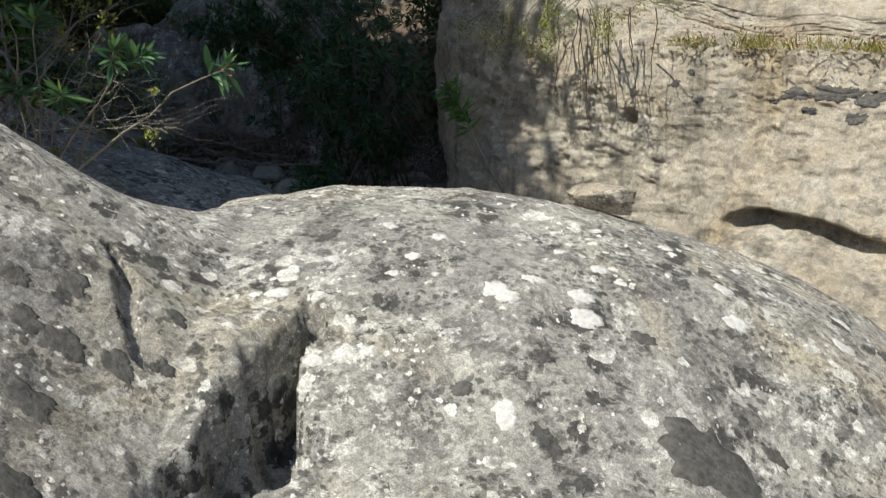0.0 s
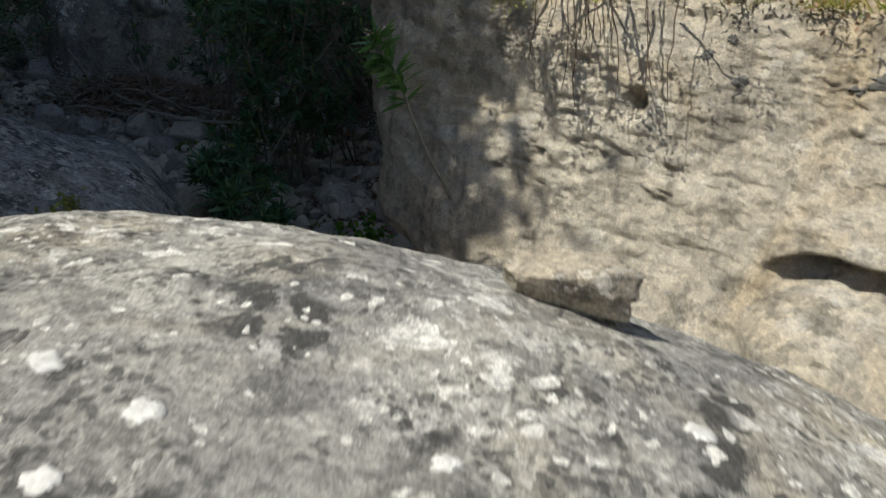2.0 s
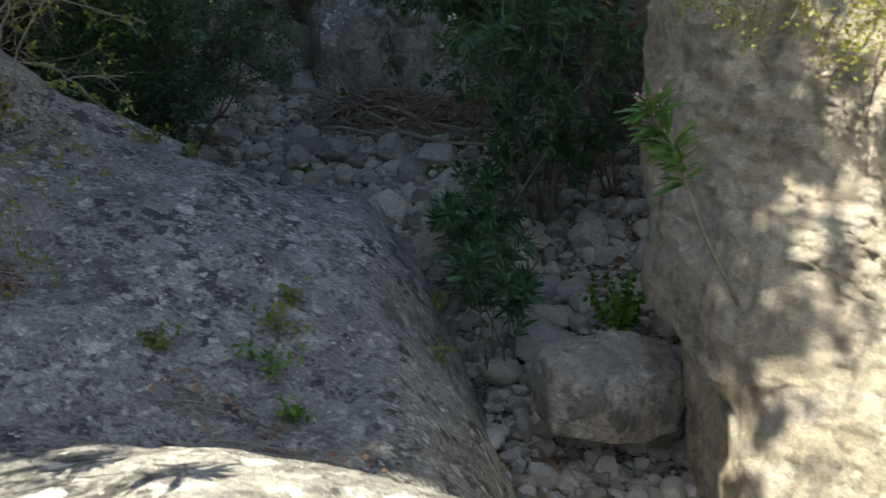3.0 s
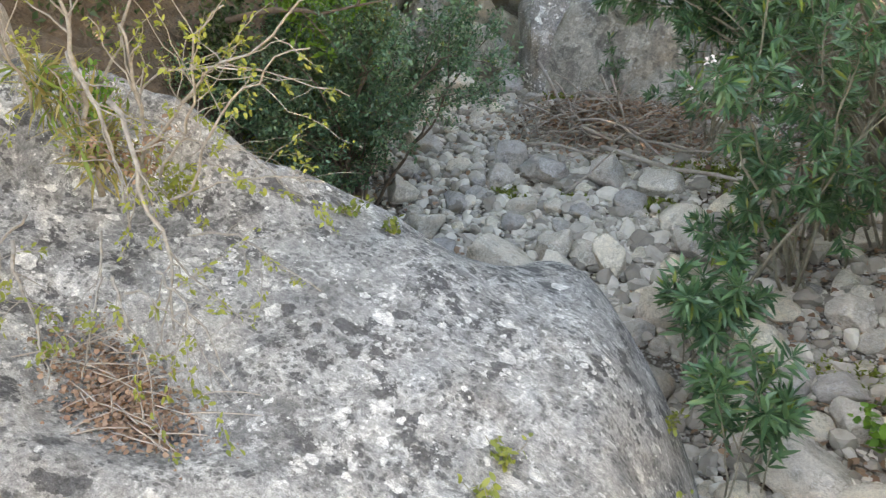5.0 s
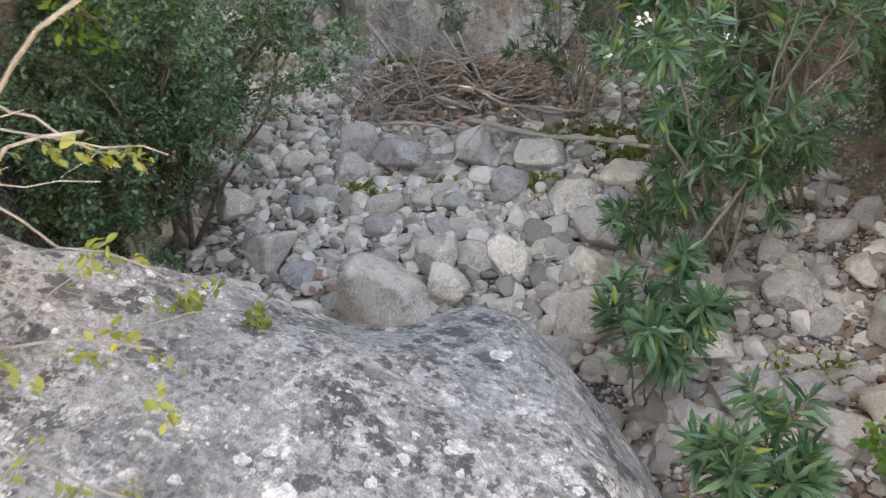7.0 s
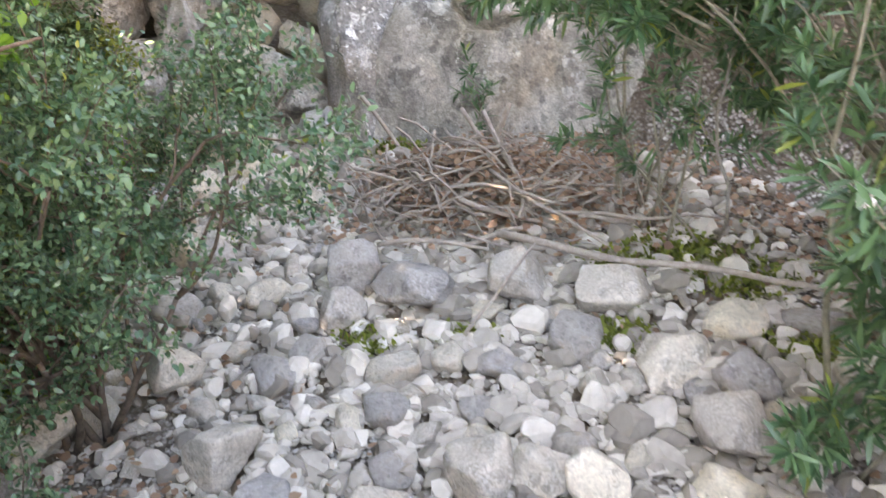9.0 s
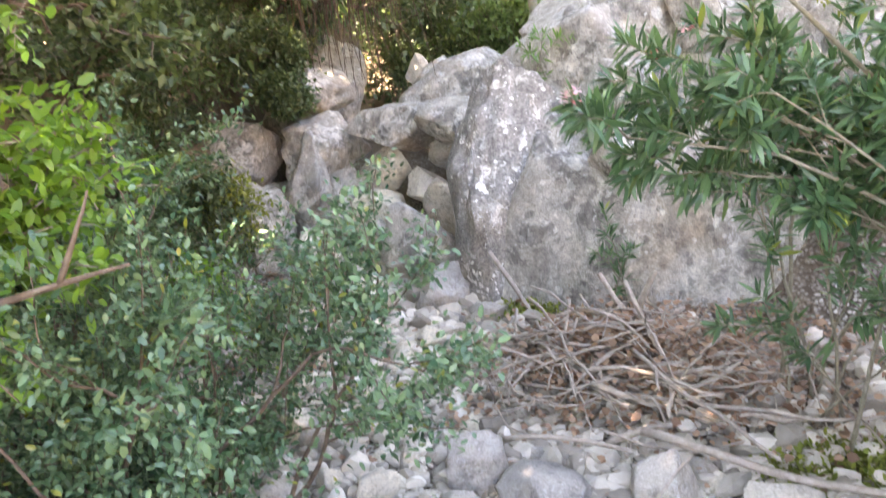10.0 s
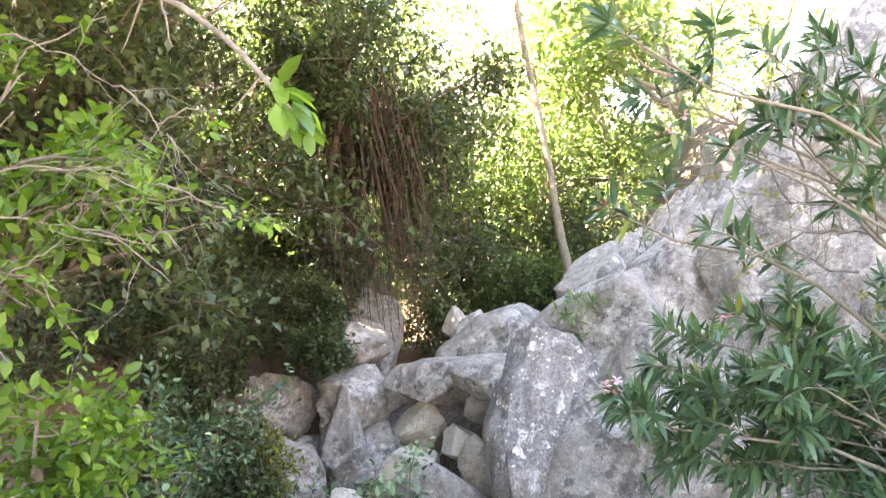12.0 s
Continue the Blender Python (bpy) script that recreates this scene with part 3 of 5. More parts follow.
def wall_place(s, h):
    """s runs along the foot of the wall, h up its face and back over its top."""
    k = np.arange(len(WALL_X))
    fine = np.linspace(0, len(WALL_X) - 1, 400)
    def soft(c):
        q = np.interp(fine, k, c)
        pad = np.pad(q, 14, mode="edge")
        return np.convolve(pad, np.ones(29) / 29, "valid")
    fx, fy = soft(WALL_X), soft(WALL_Y)
    x, y = np.interp(s, fine, fx), np.interp(s, fine, fy)
    tx, ty = np.interp(s, fine, np.gradient(fx)), np.interp(s, fine, np.gradient(fy))
    l = np.hypot(tx, ty)
    nx, ny = ty / l, -tx / l  # away from the open side
    top = np.interp(s, [0, 2, 3, 4, 5, 6, 7, 9], [1.25, 1.35, 1.4, 1.6, 1.85, 2.2, 2.4, 2.5])
    lean = np.interp(s, [0, 2, 3, 4, 5, 6, 9], [0.5, 0.42, 0.36, 0.27, 0.09, -0.07, -0.05])
    z = np.minimum(h, top + 0.12 * (h - top))
    back = lean * np.clip(z, -0.6, 3) + np.minimum(np.maximum(h - top + 0.25, 0), 0.6) ** 2 * 0.9
    back = back + 0.2 * smooth(0.05, -0.25, z) * smooth(4.3, 5.2, s)
    p = np.stack([x, y, h], 1)
    out = 0.09 * fbm(p, 0.9, 3, 61) + smooth(0.15, 0.6, h) * (0.022 * np.abs(fbm(p * np.array((1, 1, 2.2)), 4.6, 4, 67, 0.62)) - 0.01) * smooth(-0.5, 0.5, fbm(p, 1.4, 2, 69) + 0.2) + 0.016 * fbm(p * np.array((1, 1, 2.2)), 5.0, 5, 65, 0.62)
    pits = smooth(0.30, 0.8, fbm(p * np.array((1, 1, 2.4)), 7.0, 4, 71, 0.6)) * smooth(0.0, 0.5, fbm(p, 1.1, 2, 73) + 0.25)
    out = out - 0.008 * pits * smooth(0.3, 0.6, h)
    seam = np.exp(-(fbm(p * np.array((1, 1, 3.2)), 2.0, 5, 83, 0.6) / 0.07) ** 2) * smooth(0.05, 0.4, fbm(p, 1.3, 3, 85) + 0.2)
    out = out - 0.018 * seam * smooth(0.3, 0.6, h)
    # the long hollow with its overhanging lip
    zc = np.interp(s, [0.8, 1.4, 2.0, 2.35, 2.6, 2.75], [0.22, 0.27, 0.36, 0.42, 0.37, 0.28]) + 0.03 * fbm(p, 4.0, 2, 77)
    on = smooth(2.75, 2.55, s)
    lip = smooth(-0.24, -0.03, z - zc) * smooth(0.03, 0.0, z - zc)
    out = out - (0.17 + 0.05 * fbm(p, 6.0, 2, 79)) * (0.4 + 0.6 * np.exp(-((s - 2.2) / 0.35) ** 2)) * on * lip + 0.05 * on * smooth(0.0, 0.06, z - zc) * smooth(0.3, 0.08, z - zc) + 0.14 * on * smooth(-0.06, -0.3, z - zc)
    hole = np.exp(-((s - 3.62) / 0.06) ** 2 - ((z - 0.86) / 0.05) ** 2)
    out = out - 0.15 * hole
    px, py = x + nx * (back - out), y + ny * (back - out)
    # the crown closes towards the middle of the rock
    u = smooth(0, 1, np.clip((h - top - 0.35) / (5.2 - top), 0, 1))
    return px + (3.0 - px) * u, py + (6.6 - py) * u, z + 0.03 * fbm(p, 2.0, 3, 81) + 0.25 * u


wall_rock = solid("boulder", grid(np.concatenate([np.linspace(0, 9, 480), np.linspace(9, 14, 60)[1:]]), np.concatenate([np.arange(-1.4, 0.0, 0.03), np.arange(0.0, 2.0, 0.014), np.arange(2.0, 2.6, 0.03), np.linspace(2.6, 5.5, 40)]), wall_place), M_WALL,
      "tall cream limestone boulder with a hollowed undercut face", "boulder")


def wall_crust(s, h, wide, tall, seed):
    """A dark ragged crust of lichen lying on the wall's face."""
    ang = np.linspace(0, 2 * np.pi, 56, endpoint=False)
    ring = np.stack([np.cos(ang), np.sin(ang), np.full(56, seed * 3.7)], 1)
    edge = 0.8 + 0.24 * fbm(ring, 1.2, 2, seed) + 0.18 * fbm(ring, 4.0, 3, seed + 9, 0.7)
    verts, faces = [], []
    for k, (r, up) in enumerate(((1.0, -0.01), (0.95, 0.005), (0.75, 0.006), (0.5, 0.006), (0.25, 0.006), (0.02, 0.006))):
        x, y, z = wall_place(s + wide * edge * r * np.cos(ang), h + tall * edge * r * np.sin(ang))
        verts.append(np.stack([x - 0.55 * up, y - 0.75 * up, z + 0.35 * up], 1))
        if k:
            i, o = np.arange(56), 56 * k
            faces.append(np.stack([o - 56 + i, o - 56 + (i + 1) % 56, o + (i + 1) % 56, o + i], 1))
    part("lichen_patch", (np.concatenate(verts), np.concatenate(faces)), M_LICHEN_DARK, wall_rock, "black crust of lichen")


for k, spot in enumerate([(2.36, 1.1, 0.13, 0.06), (2.1, 1.12, 0.16, 0.07), (1.9, 1.08, 0.12, 0.06), (1.98, 0.98, 0.08, 0.04), (3.27, 1.12, 0.04, 0.03), (3.06, 1.04, 0.045, 0.03), (3.16, 1.2, 0.04, 0.03), (2.25, 1.0, 0.06, 0.03), (2.5, 1.04, 0.05, 0.025)]):
    wall_crust(*spot, 600 + k)


def slope_height(x, y):
    p = np.stack([x, y, np.zeros_like(x)], 1)
    warp = 0.22 * fbm(p, 1.0, 3, 90)
    front = y - (11.95 + 0.12 * np.sin(x * 2.1)) + 0.4 * warp
    a = np.where(front < 0.3, 3.6 * front, 1.08 + 0.28 * (front - 0.3)) + 1.5 * smooth(0.9, 1.5, front + warp) + 1.1 * np.maximum(front - 1.2, 0)
    side = x - (-4.15 - 0.2 * (y - 12)) + 0.3 * warp
    b = np.where(side < 0.45, 3.6 * side, 1.62 + 0.9 * (side - 0.45)) + 0.1
    z = -0.25 - np.log(np.exp(-3.0 * np.clip(a, -3, 9)) + np.exp(-3.0 * np.clip(b, -3, 9))) / 3.0
    z = z + 0.26 * fbm(p, 1.3, 4, 92) + 0.12 * np.round(2.0 * fbm(p, 1.9, 3, 97)) * 0.5 + 0.045 * fbm(p, 7.0, 4, 95, 0.6)
    end = np.maximum(x - 2.0, 0) + np.maximum(y - 16.6, 0)
    return np.clip(z - end * end, -1.0, 6.5 + 0.3 * warp)


solid("rock_slope", grid(np.arange(-5.2, 3.6, 0.035), np.arange(11.4, 18.5, 0.035), lambda x, y: (x, y, slope_height(x, y))), M_CLIFF,
      "steep pale limestone slope rising beside the creek", "rock")
rock_slope = bpy.data.objects["rock_slope"]
rr = np.random.default_rng(77)
for k in range(26):
    x, y = rr.uniform(-4.2, -0.8), rr.uniform(12.1, 14.6)
    z = float(slope_height(np.array([x]), np.array([y]))[0])
    s = rr.uniform(0.35, 0.95)
    if x < -3.5 and y < 12.9:
        continue
    block = part("rock_block", boulder((s * 1.3, s, s * 0.9), 400 + k, 9, 4, 0.06, 0.025, 0.6), M_CLIFF, rock_slope)
    block.matrix_basis = pose(x, y + 0.12, z - 0.18 * s, rr.uniform(-20, 20), rr.uniform(-35, -5), rr.uniform(-40, 40))


def set_rock(place, size, seed, material, label, turn=(0, 0, 0), level=5, cuts=8, rough=0.07, square=0.0, name="boulder", category="boulder", group=""):
    v, f = boulder(size, seed, cuts, level, rough, 0.02, square)
    ob = solid(name, (v, f), material, label, category, group)
    ob.matrix_world = pose(*place, *turn)
    return ob


set_rock((-0.08, 6.5, -0.46), (0.78, 0.6, 0.54), 3, M_CLIFF, "brown weathered block wedged between two great boulders", (5, -8, 12), square=0.5)
set_rock((-4.15, 12.6, 0.42), (1.0, 1.3, 2.15), 11, M_PILLAR, "upright grey boulder with white lichen spots", (-6, -9, -14), 6, square=0.7)
set_rock((-6.75, 12.8, 0.0), (0.9, 1.2, 1.0), 19, M_CLIFF, "brown weathered cliff ledge in vegetation", (4, 4, 15), 6, 12, 0.12, 0.75)
set_rock((-6.85, 12.95, 0.75), (0.7, 1.0, 0.75), 23, M_CLIFF, "brown weathered block of the cliff ledge", (-5, 6, -12), 6, 12, 0.12, 0.75)
set_rock((-6.3, 12.5, 0.15), (0.5, 0.7, 1.1), 20, M_CLIFF, "brown broken rock at the foot of the cliff", (0, -10, 35), 5, 14, 0.12, 0.4)
set_rock((-6.15, 12.95, 0.45), (0.5, 0.6, 1.1), 21, M_CLIFF, "pale broken rock at the foot of the cliff", (6, 4, 60), 5, 14, 0.12, 0.5)
set_rock((-6.1, 13.3, 0.2), (0.8, 1.1, 0.85), 22, M_CLIFF, "stepped limestone ledge of the bank", (0, 5, 20), 5, 12, 0.1, 0.8)
set_rock((-6.18, 13.42, 0.82), (0.64, 0.9, 0.55), 25, M_CLIFF, "square limestone block of the stepped ledge", (5, -4, 5), 5, 12, 0.1, 0.85)
set_rock((-6.3, 13.6, 1.25), (0.55, 0.8, 0.45), 26, M_CLIFF, "square limestone block under hanging creepers", (-4, 6, -14), 5, 12, 0.1, 0.85)
set_rock((-6.85, 14.4, 1.0), (1.0, 1.2, 1.5), 24, M_CLIFF, "blocky limestone ledge under the creepers", (0, -5, 10), 5, square=0.7)
set_rock((-4.85, 12.35, 0.16), (0.62, 0.55, 0.6), 29, M_CLIFF, "grey wedge-shaped boulder in the gully", (15, 30, 30), 5)
set_rock((-5.0, 11.7, -0.05), (0.6, 0.5, 0.4), 31, M_STONE, "grey rounded boulder in the gully", (0, 12, 60), 5)
set_rock((-4.45, 11.95, -0.02), (0.5, 0.4, 0.3), 33, M_STONE, "small grey boulder under the upright rock", (0, -12, 40), 5)
set_rock((-4.75, 13.2, 0.98), (0.75, 0.7, 0.42), 41, M_CLIFF, "grey boulder bridging a dark hollow", (5, 8, 15), 5)
set_rock((-5.45, 13.5, 0.9), (0.85, 0.7, 0.45), 43, M_CLIFF, "pale ledge stone across the gully", (0, -4, -10), 5, square=0.5)
set_rock((-5.2, 14.2, 1.08), (1.15, 0.8, 0.75), 37, M_CLIFF, "tilted grey slab boulder", (10, -25, 10), 5, square=0.5)
for i, (x, y, z, s) in enumerate([(-5.25, 12.6, 0.12, 0.4), (-5.5, 13.0, 0.25, 0.45), (-5.1, 13.2, 0.4, 0.35), (-4.8, 13.0, 0.3, 0.5), (-5.6, 13.4, 0.55, 0.4), (-5.0, 13.7, 0.75, 0.5), (-5.35, 12.1, -0.05, 0.35), (-5.7, 12.3, 0.05, 0.4), (-5.6, 14.8, 1.2, 0.4), (-5.9, 14.9, 1.3, 0.3)]):
    set_rock((x, y, z), (s * 1.2, s, s * 0.85), 50 + i, M_STONE, "grey creek boulder lying in the gully", (i * 17, i * 11, i * 40), 5, 15, 0.05, 0.3, group="gully boulders")
set_rock((0.65, 3.42, 0.80), (0.27, 0.16, 0.12), 62, M_STONE_WARM, "loose pitted stone lying on the slab", (0, 6, 8), 5, 5, 0.10, 0.92, "stone", "stone")

set_rock((-4.34, 5.8, 0.6), (0.75, 0.9, 2.3), 71, M_CLIFF, "tan weathered boulder at the top of the dome", (8, 6, 20), 6, 10, 0.12, 0.4)

# ---- creek bed stones ----
HERO = [  # x, y, width, height, depth, squareness
    (-2.65, 8.28, 0.53, 0.50, 0.46, 0.2), (-2.35, 8.50, 0.27, 0.30, 0.24, 0.7), (-2.52, 8.80, 0.38, 0.30, 0.3, 0.2), (-3.60, 8.72, 0.31, 0.32, 0.28, 0.7),
    (-3.16, 8.02, 0.42, 0.36, 0.34, 0.5), (-3.14, 9.98, 0.44, 0.28, 0.34, 0.3), (-1.57, 9.06, 0.30, 0.33, 0.3, 0.3), (-1.32, 9.0, 0.2, 0.27, 0.24, 0.5),
    (-1.61, 8.77, 0.27, 0.22, 0.22, 0.3), (-1.50, 8.32, 0.36, 0.40, 0.36, 0.4), (-2.03, 8.38, 0.18, 0.15, 0.15, 0.3), (-2.03, 8.22, 0.22, 0.16, 0.16, 0.2),
    (-2.03, 8.66, 0.22, 0.40, 0.2, 0.6), (-2.28, 8.83, 0.28, 0.2, 0.22, 0.3), (-3.57, 8.25, 0.26, 0.32, 0.24, 0.6), (-3.79, 8.26, 0.22, 0.28, 0.22, 0.4),
    (-3.31, 8.53, 0.24, 0.17, 0.2, 0.3), (-1.80, 9.55, 0.34, 0.22, 0.34, 0.7), (-1.5, 9.5, 0.3, 0.26, 0.34, 0.7), (-4.49, 8.7, 0.44, 0.36, 0.4, 0.4),
    (-3.5, 10.05, 0.34, 0.32, 0.3, 0.3), (-3.45, 9.75, 0.26, 0.24, 0.24, 0.3), (-2.6, 10.15, 0.34, 0.34, 0.28, 0.5), (-2.1, 10.05, 0.4, 0.26, 0.3, 0.6), (-4.1, 9.2, 0.3, 0.25, 0.28, 0.3),
    (-0.5, 7.3, 0.5, 0.3, 0.4, 0.6), (-0.2, 7.15, 0.34, 0.26, 0.3, 0.4), (-0.75, 7.95, 0.34, 0.2, 0.3, 0.4), (-0.35, 7.75, 0.3, 0.22, 0.26, 0.4), (-0.95, 8.35, 0.34, 0.26, 0.3, 0.4),
    (-0.1, 8.0, 0.32, 0.24, 0.28, 0.3), (0.05, 8.5, 0.4, 0.35, 0.36, 0.4), (0.2, 7.7, 0.3, 0.3, 0.3, 0.5), (-0.5, 8.75, 0.3, 0.24, 0.26, 0.3),
]
rng = np.random.default_rng(5)
laid = []
SHAPES = {}
for k in range(16):
    SHAPES[k] = mesh_of("stone", *boulder((1, 1, 1), 200 + k, 13 + k % 5, 3, 0.05, 0.015, (0.15, 0.45, 0.0, 0.6)[k % 4]), M_STONE)
for k, (x, y, w, h, d, q) in enumerate(HERO):
    v, f = boulder((w, d, h), 300 + k, 18, 4, 0.045, 0.032, q)
    ob = solid("stone", (v, f), M_STONE, "large grey limestone cobble in the dry creek bed", "stone", "creek stones")
    z = float(ground_height(np.array([x]), np.array([y]))[0])
    ob.matrix_world = pose(x, y, z + h * 0.36, rng.uniform(-8, 8), rng.uniform(-8, 8), rng.uniform(-25, 25))
    laid.append((x, y, max(w, d) * 0.5))


def free_spot(x, y, r, pack=0.8):
    return all((x - a) ** 2 + (y - b) ** 2 > (pack * (r + c)) ** 2 for a, b, c in laid)


count = 0
for tries in range(14000):
    if count >= 290:
        break
    y = rng.uniform(7.0, 13.4)
    x = rng.uniform(-5.6, 0.5)
    if x < bank_left(y) - 0.1 or x > bank_right(y) + 0.1 or (y > 11.6 and x > -4.0):
        continue
    big = count < 90
    r = rng.uniform(0.085, 0.15) if big else rng.uniform(0.045, 0.085)
    ground_z = float(ground_height(np.array([x]), np.array([y]))[0])
    if y < 8.1 and float(dome_height(np.array([x]), np.array([y]))[0]) > ground_z - 0.1:
        continue
    pile = math.hypot((x + 3.0) / 1.1, (y - 11.0) / 0.6)
    if pile < 1 or (x > -2.3 and y > 10.2) or not free_spot(x, y, r):
        continue
    laid.append((x, y, r))
    ob = tagged(new("stone", SHAPES[count % 16]), "pale grey limestone cobble in the dry creek bed", "stone", "creek stones")
    ob.matrix_world = pose(x, y, ground_z + r * 0.42, rng.uniform(-25, 25), rng.uniform(-25, 25), rng.uniform(0, 360)) @ Matrix.Diagonal((2.3 * r, 1.9 * r, 1.5 * r * rng.uniform(0.8, 1.2), 1))
    count += 1

# rubble and pebbles between them
def rubble(n, seed, low, high, level, spread, floor):
    """Many small broken stones, joined: denser along the middle of the bed."""
    r = np.random.default_rng(seed)
    y = r.uniform(5.6, 13.0, n)
    x = r.uniform(-5.2, 0.5, n)
    mid = -2.2 + 0.6 * (9.0 - y)
    keep = (x > bank_left(y)) & (x < bank_right(y)) & ~((y > 11.7) & (x > -4.0)) & ~((y < 7.0) & (x < -0.75)) & ~((y < 8.0) & (x < -1.3))
    keep &= r.random(n) < np.exp(-((x - mid) / spread) ** 2) + floor
    x, y = x[keep], y[keep]
    n = len(x)
    size = r.uniform(low, high, n) * r.choice([0.7, 1.0, 1.0, 1.4], n)
    z = ground_height(x, y) + size * r.uniform(0.1, 0.9, n)
    kinds = [boulder((2, 2, 2), 700 + k, 12, level, 0.05, 0.02, (0.0, 0.5, 0.25)[k % 3]) for k in range(12)]
    f = kinds[0][1]
    v = np.stack([k[0] for k in kinds])[r.integers(0, 12, n)] * r.uniform((0.7, 0.6, 0.45), (1.3, 1.1, 0.95), (n, 3))[:, None]
    for a, b in ((0, 1), (1, 2)):
        ang = r.uniform(0, 6.283, n) if a == 0 else r.normal(0, 0.4, n)
        c, d = np.cos(ang)[:, None], np.sin(ang)[:, None]
        p, q = v[:, :, a] * c - v[:, :, b] * d, v[:, :, a] * d + v[:, :, b] * c
        v[:, :, a], v[:, :, b] = p, q
    v = v * size[:, None, None] + np.stack([x, y, z], -1)[:, None]
    return v.reshape(-1, 3), (f[None] + (np.arange(n) * v.shape[1])[:, None, None]).reshape(-1, 3), False


solid("rubble", rubble(13000, 6, 0.026, 0.06, 2, 1.4, 0.3), M_PEBBLE, "pale broken limestone rubble of the dry creek bed", "rubble", kind="stuff")
solid("pebbles", rubble(26000, 7, 0.011, 0.028, 1, 1.2, 0.12), M_PEBBLE, "pale gravel and pebbles of the dry creek bed", "pebbles", kind="stuff")


# ---- plants ----
def oleander(base, tips, seed, label, flowers=(), buds=(), leaf=0.12, foot=0.07, twigs=2, leaves=38, thick=0.009, group="oleanders", pale=False, name="oleander_bush", run=0.42, rosette=8, foliage=None):
    """A clump of long stems, each a part, with whorls of narrow leaves. flowers, buds: which tips carry them."""
    rng = np.random.default_rng(seed)
    rnd = random.Random(seed)
    ob = thing(name, base, label, "oleander", group)
    base = np.array(base, float)
    P, W, S = [], [], []
    for k, tip in enumerate(tips):
        tip = np.array(tip, float) - base
        start = np.array((rng.normal(0, foot), rng.normal(0, foot), -0.04))
        length = np.linalg.norm(tip - start)
        pts = bend(start, tip, 0.10 * length, 0.045, 10, rnd)
        pts = pts + (tip - pts[-1]) * np.linspace(0, 1, 10)[:, None] ** 2
        wood = [tube(pts, (thick * (0.5 + 0.5 * length), thick * 0.35), 6)]
        ends = [pts]
        for _ in range(twigs):
            i = rng.integers(4, 9)
            way = (pts[i] - pts[i - 1])
            way = way / np.linalg.norm(way) + rng.normal(0, 0.55, 3) + np.array((0, 0, 0.25))
            reach = rng.uniform(0.3, 0.5) * min(length, 0.9) * 0.7
            twig = bend(pts[i], pts[i] + way / np.linalg.norm(way) * reach, 0.02, 0.03, 6, rnd)
            wood.append(tube(twig, (thick * 0.4, thick * 0.25), 6))
            ends.append(twig)
        stem = part("stem", join(wood), M_STEM, ob)
        for e in ends:
            seg = np.linalg.norm(np.diff(e, axis=0), axis=1).sum()
            far = min(run / max(seg, 0.05), 0.95)
            q, w = along(rng, e, leaves, 1 - far)
            w = w / (np.linalg.norm(w, axis=1, keepdims=True) + 1e-9)
            out = rng.normal(0, 1, q.shape)
            out -= (out * w).sum(1, keepdims=True) * w
            out /= np.linalg.norm(out, axis=1, keepdims=True) + 1e-9
            young = rng.uniform(0.1, 0.9, (len(q), 1))
            P.append(q)
            W.append(w * young + out * (1.15 - 0.5 * young) + np.array((0, 0, -0.12)))
            S.append(leaf * rng.uniform(0.7, 1.2, len(q)))
            n = rosette
            P.append(np.repeat(e[-1:], n, 0))
            o = rng.normal(0, 1, (n, 3))
            W.append(w[-1] * 0.8 + o * 0.6)
            S.append(leaf * rng.uniform(0.5, 0.9, n))
        if k in flowers:
            for _ in range(rng.integers(2, 4)):
                c = pts[-1] + rng.normal(0, 0.025, 3) + np.array((0, 0, 0.03))
                axis = rng.normal(0, 1, 3) + np.array((0, -1.6, 0.8))
                axis /= np.linalg.norm(axis)
                o = np.cross(axis, (0.3, 0.2, 0.9))
                o /= np.linalg.norm(o)
                o2 = np.cross(axis, o)
                ang = np.linspace(0, 2 * np.pi, 5, endpoint=False) + rng.uniform(0, 1)
                ways = np.cos(ang)[:, None] * o + np.sin(ang)[:, None] * o2 + axis * 0.35
                part("flower", scatter(PETAL, np.repeat(c[None], 5, 0), ways, np.full(5, 0.024), rng, 0.1), M_PALE_PETAL if pale else M_PETAL, stem, "pale pink oleander blossom")
        if k in flowers or k in buds:
            n = 14 if k in buds else 6
            c = np.repeat(pts[-1:], n, 0) + rng.normal(0, 0.012, (n, 3))
            d = (pts[-1] - pts[-2]) / np.linalg.norm(pts[-1] - pts[-2])
            buds_ob = part("bud_cluster", scatter(OVAL, c, d + rng.normal(0, 0.45, (n, 3)), rng.uniform(0.015, 0.032, n), rng), M_BUD, stem, "red oleander buds")
            tagged(buds_ob, kind="stuff")
    part("leaves", scatter(LANCE, np.concatenate(P), np.concatenate(W), np.concatenate(S), rng, 0.5), foliage or M_OLEANDER, ob)
    return ob


oleander((-0.95, 9.2, -0.48), [(-0.9, 8.6, 0.88), (-0.45, 8.6, 0.7), (-1.45, 8.05, 0.98), (-1.15, 8.6, 0.1), (-1.25, 7.75, 1.15), (-0.65, 8.3, 1.3), (-1.2, 8.9, 1.9), (-0.3, 9.0, 1.6), (-0.75, 8.5, 0.25), (-1.3, 8.9, 0.45), (-0.5, 8.9, 0.3), (-1.45, 9.1, 0.85), (-0.9, 9.0, 1.3), (-0.35, 8.4, 1.05), (-1.0, 8.4, 0.5), (-0.6, 8.75, -0.05), (-1.35, 8.65, -0.12)],
         1, "tall oleander bush with pale pink flowers", flowers=(0, 2, 4, 13), buds=(1, 5), pale=True, twigs=6, foot=0.2, leaves=22, leaf=0.115, run=0.16, rosette=14)
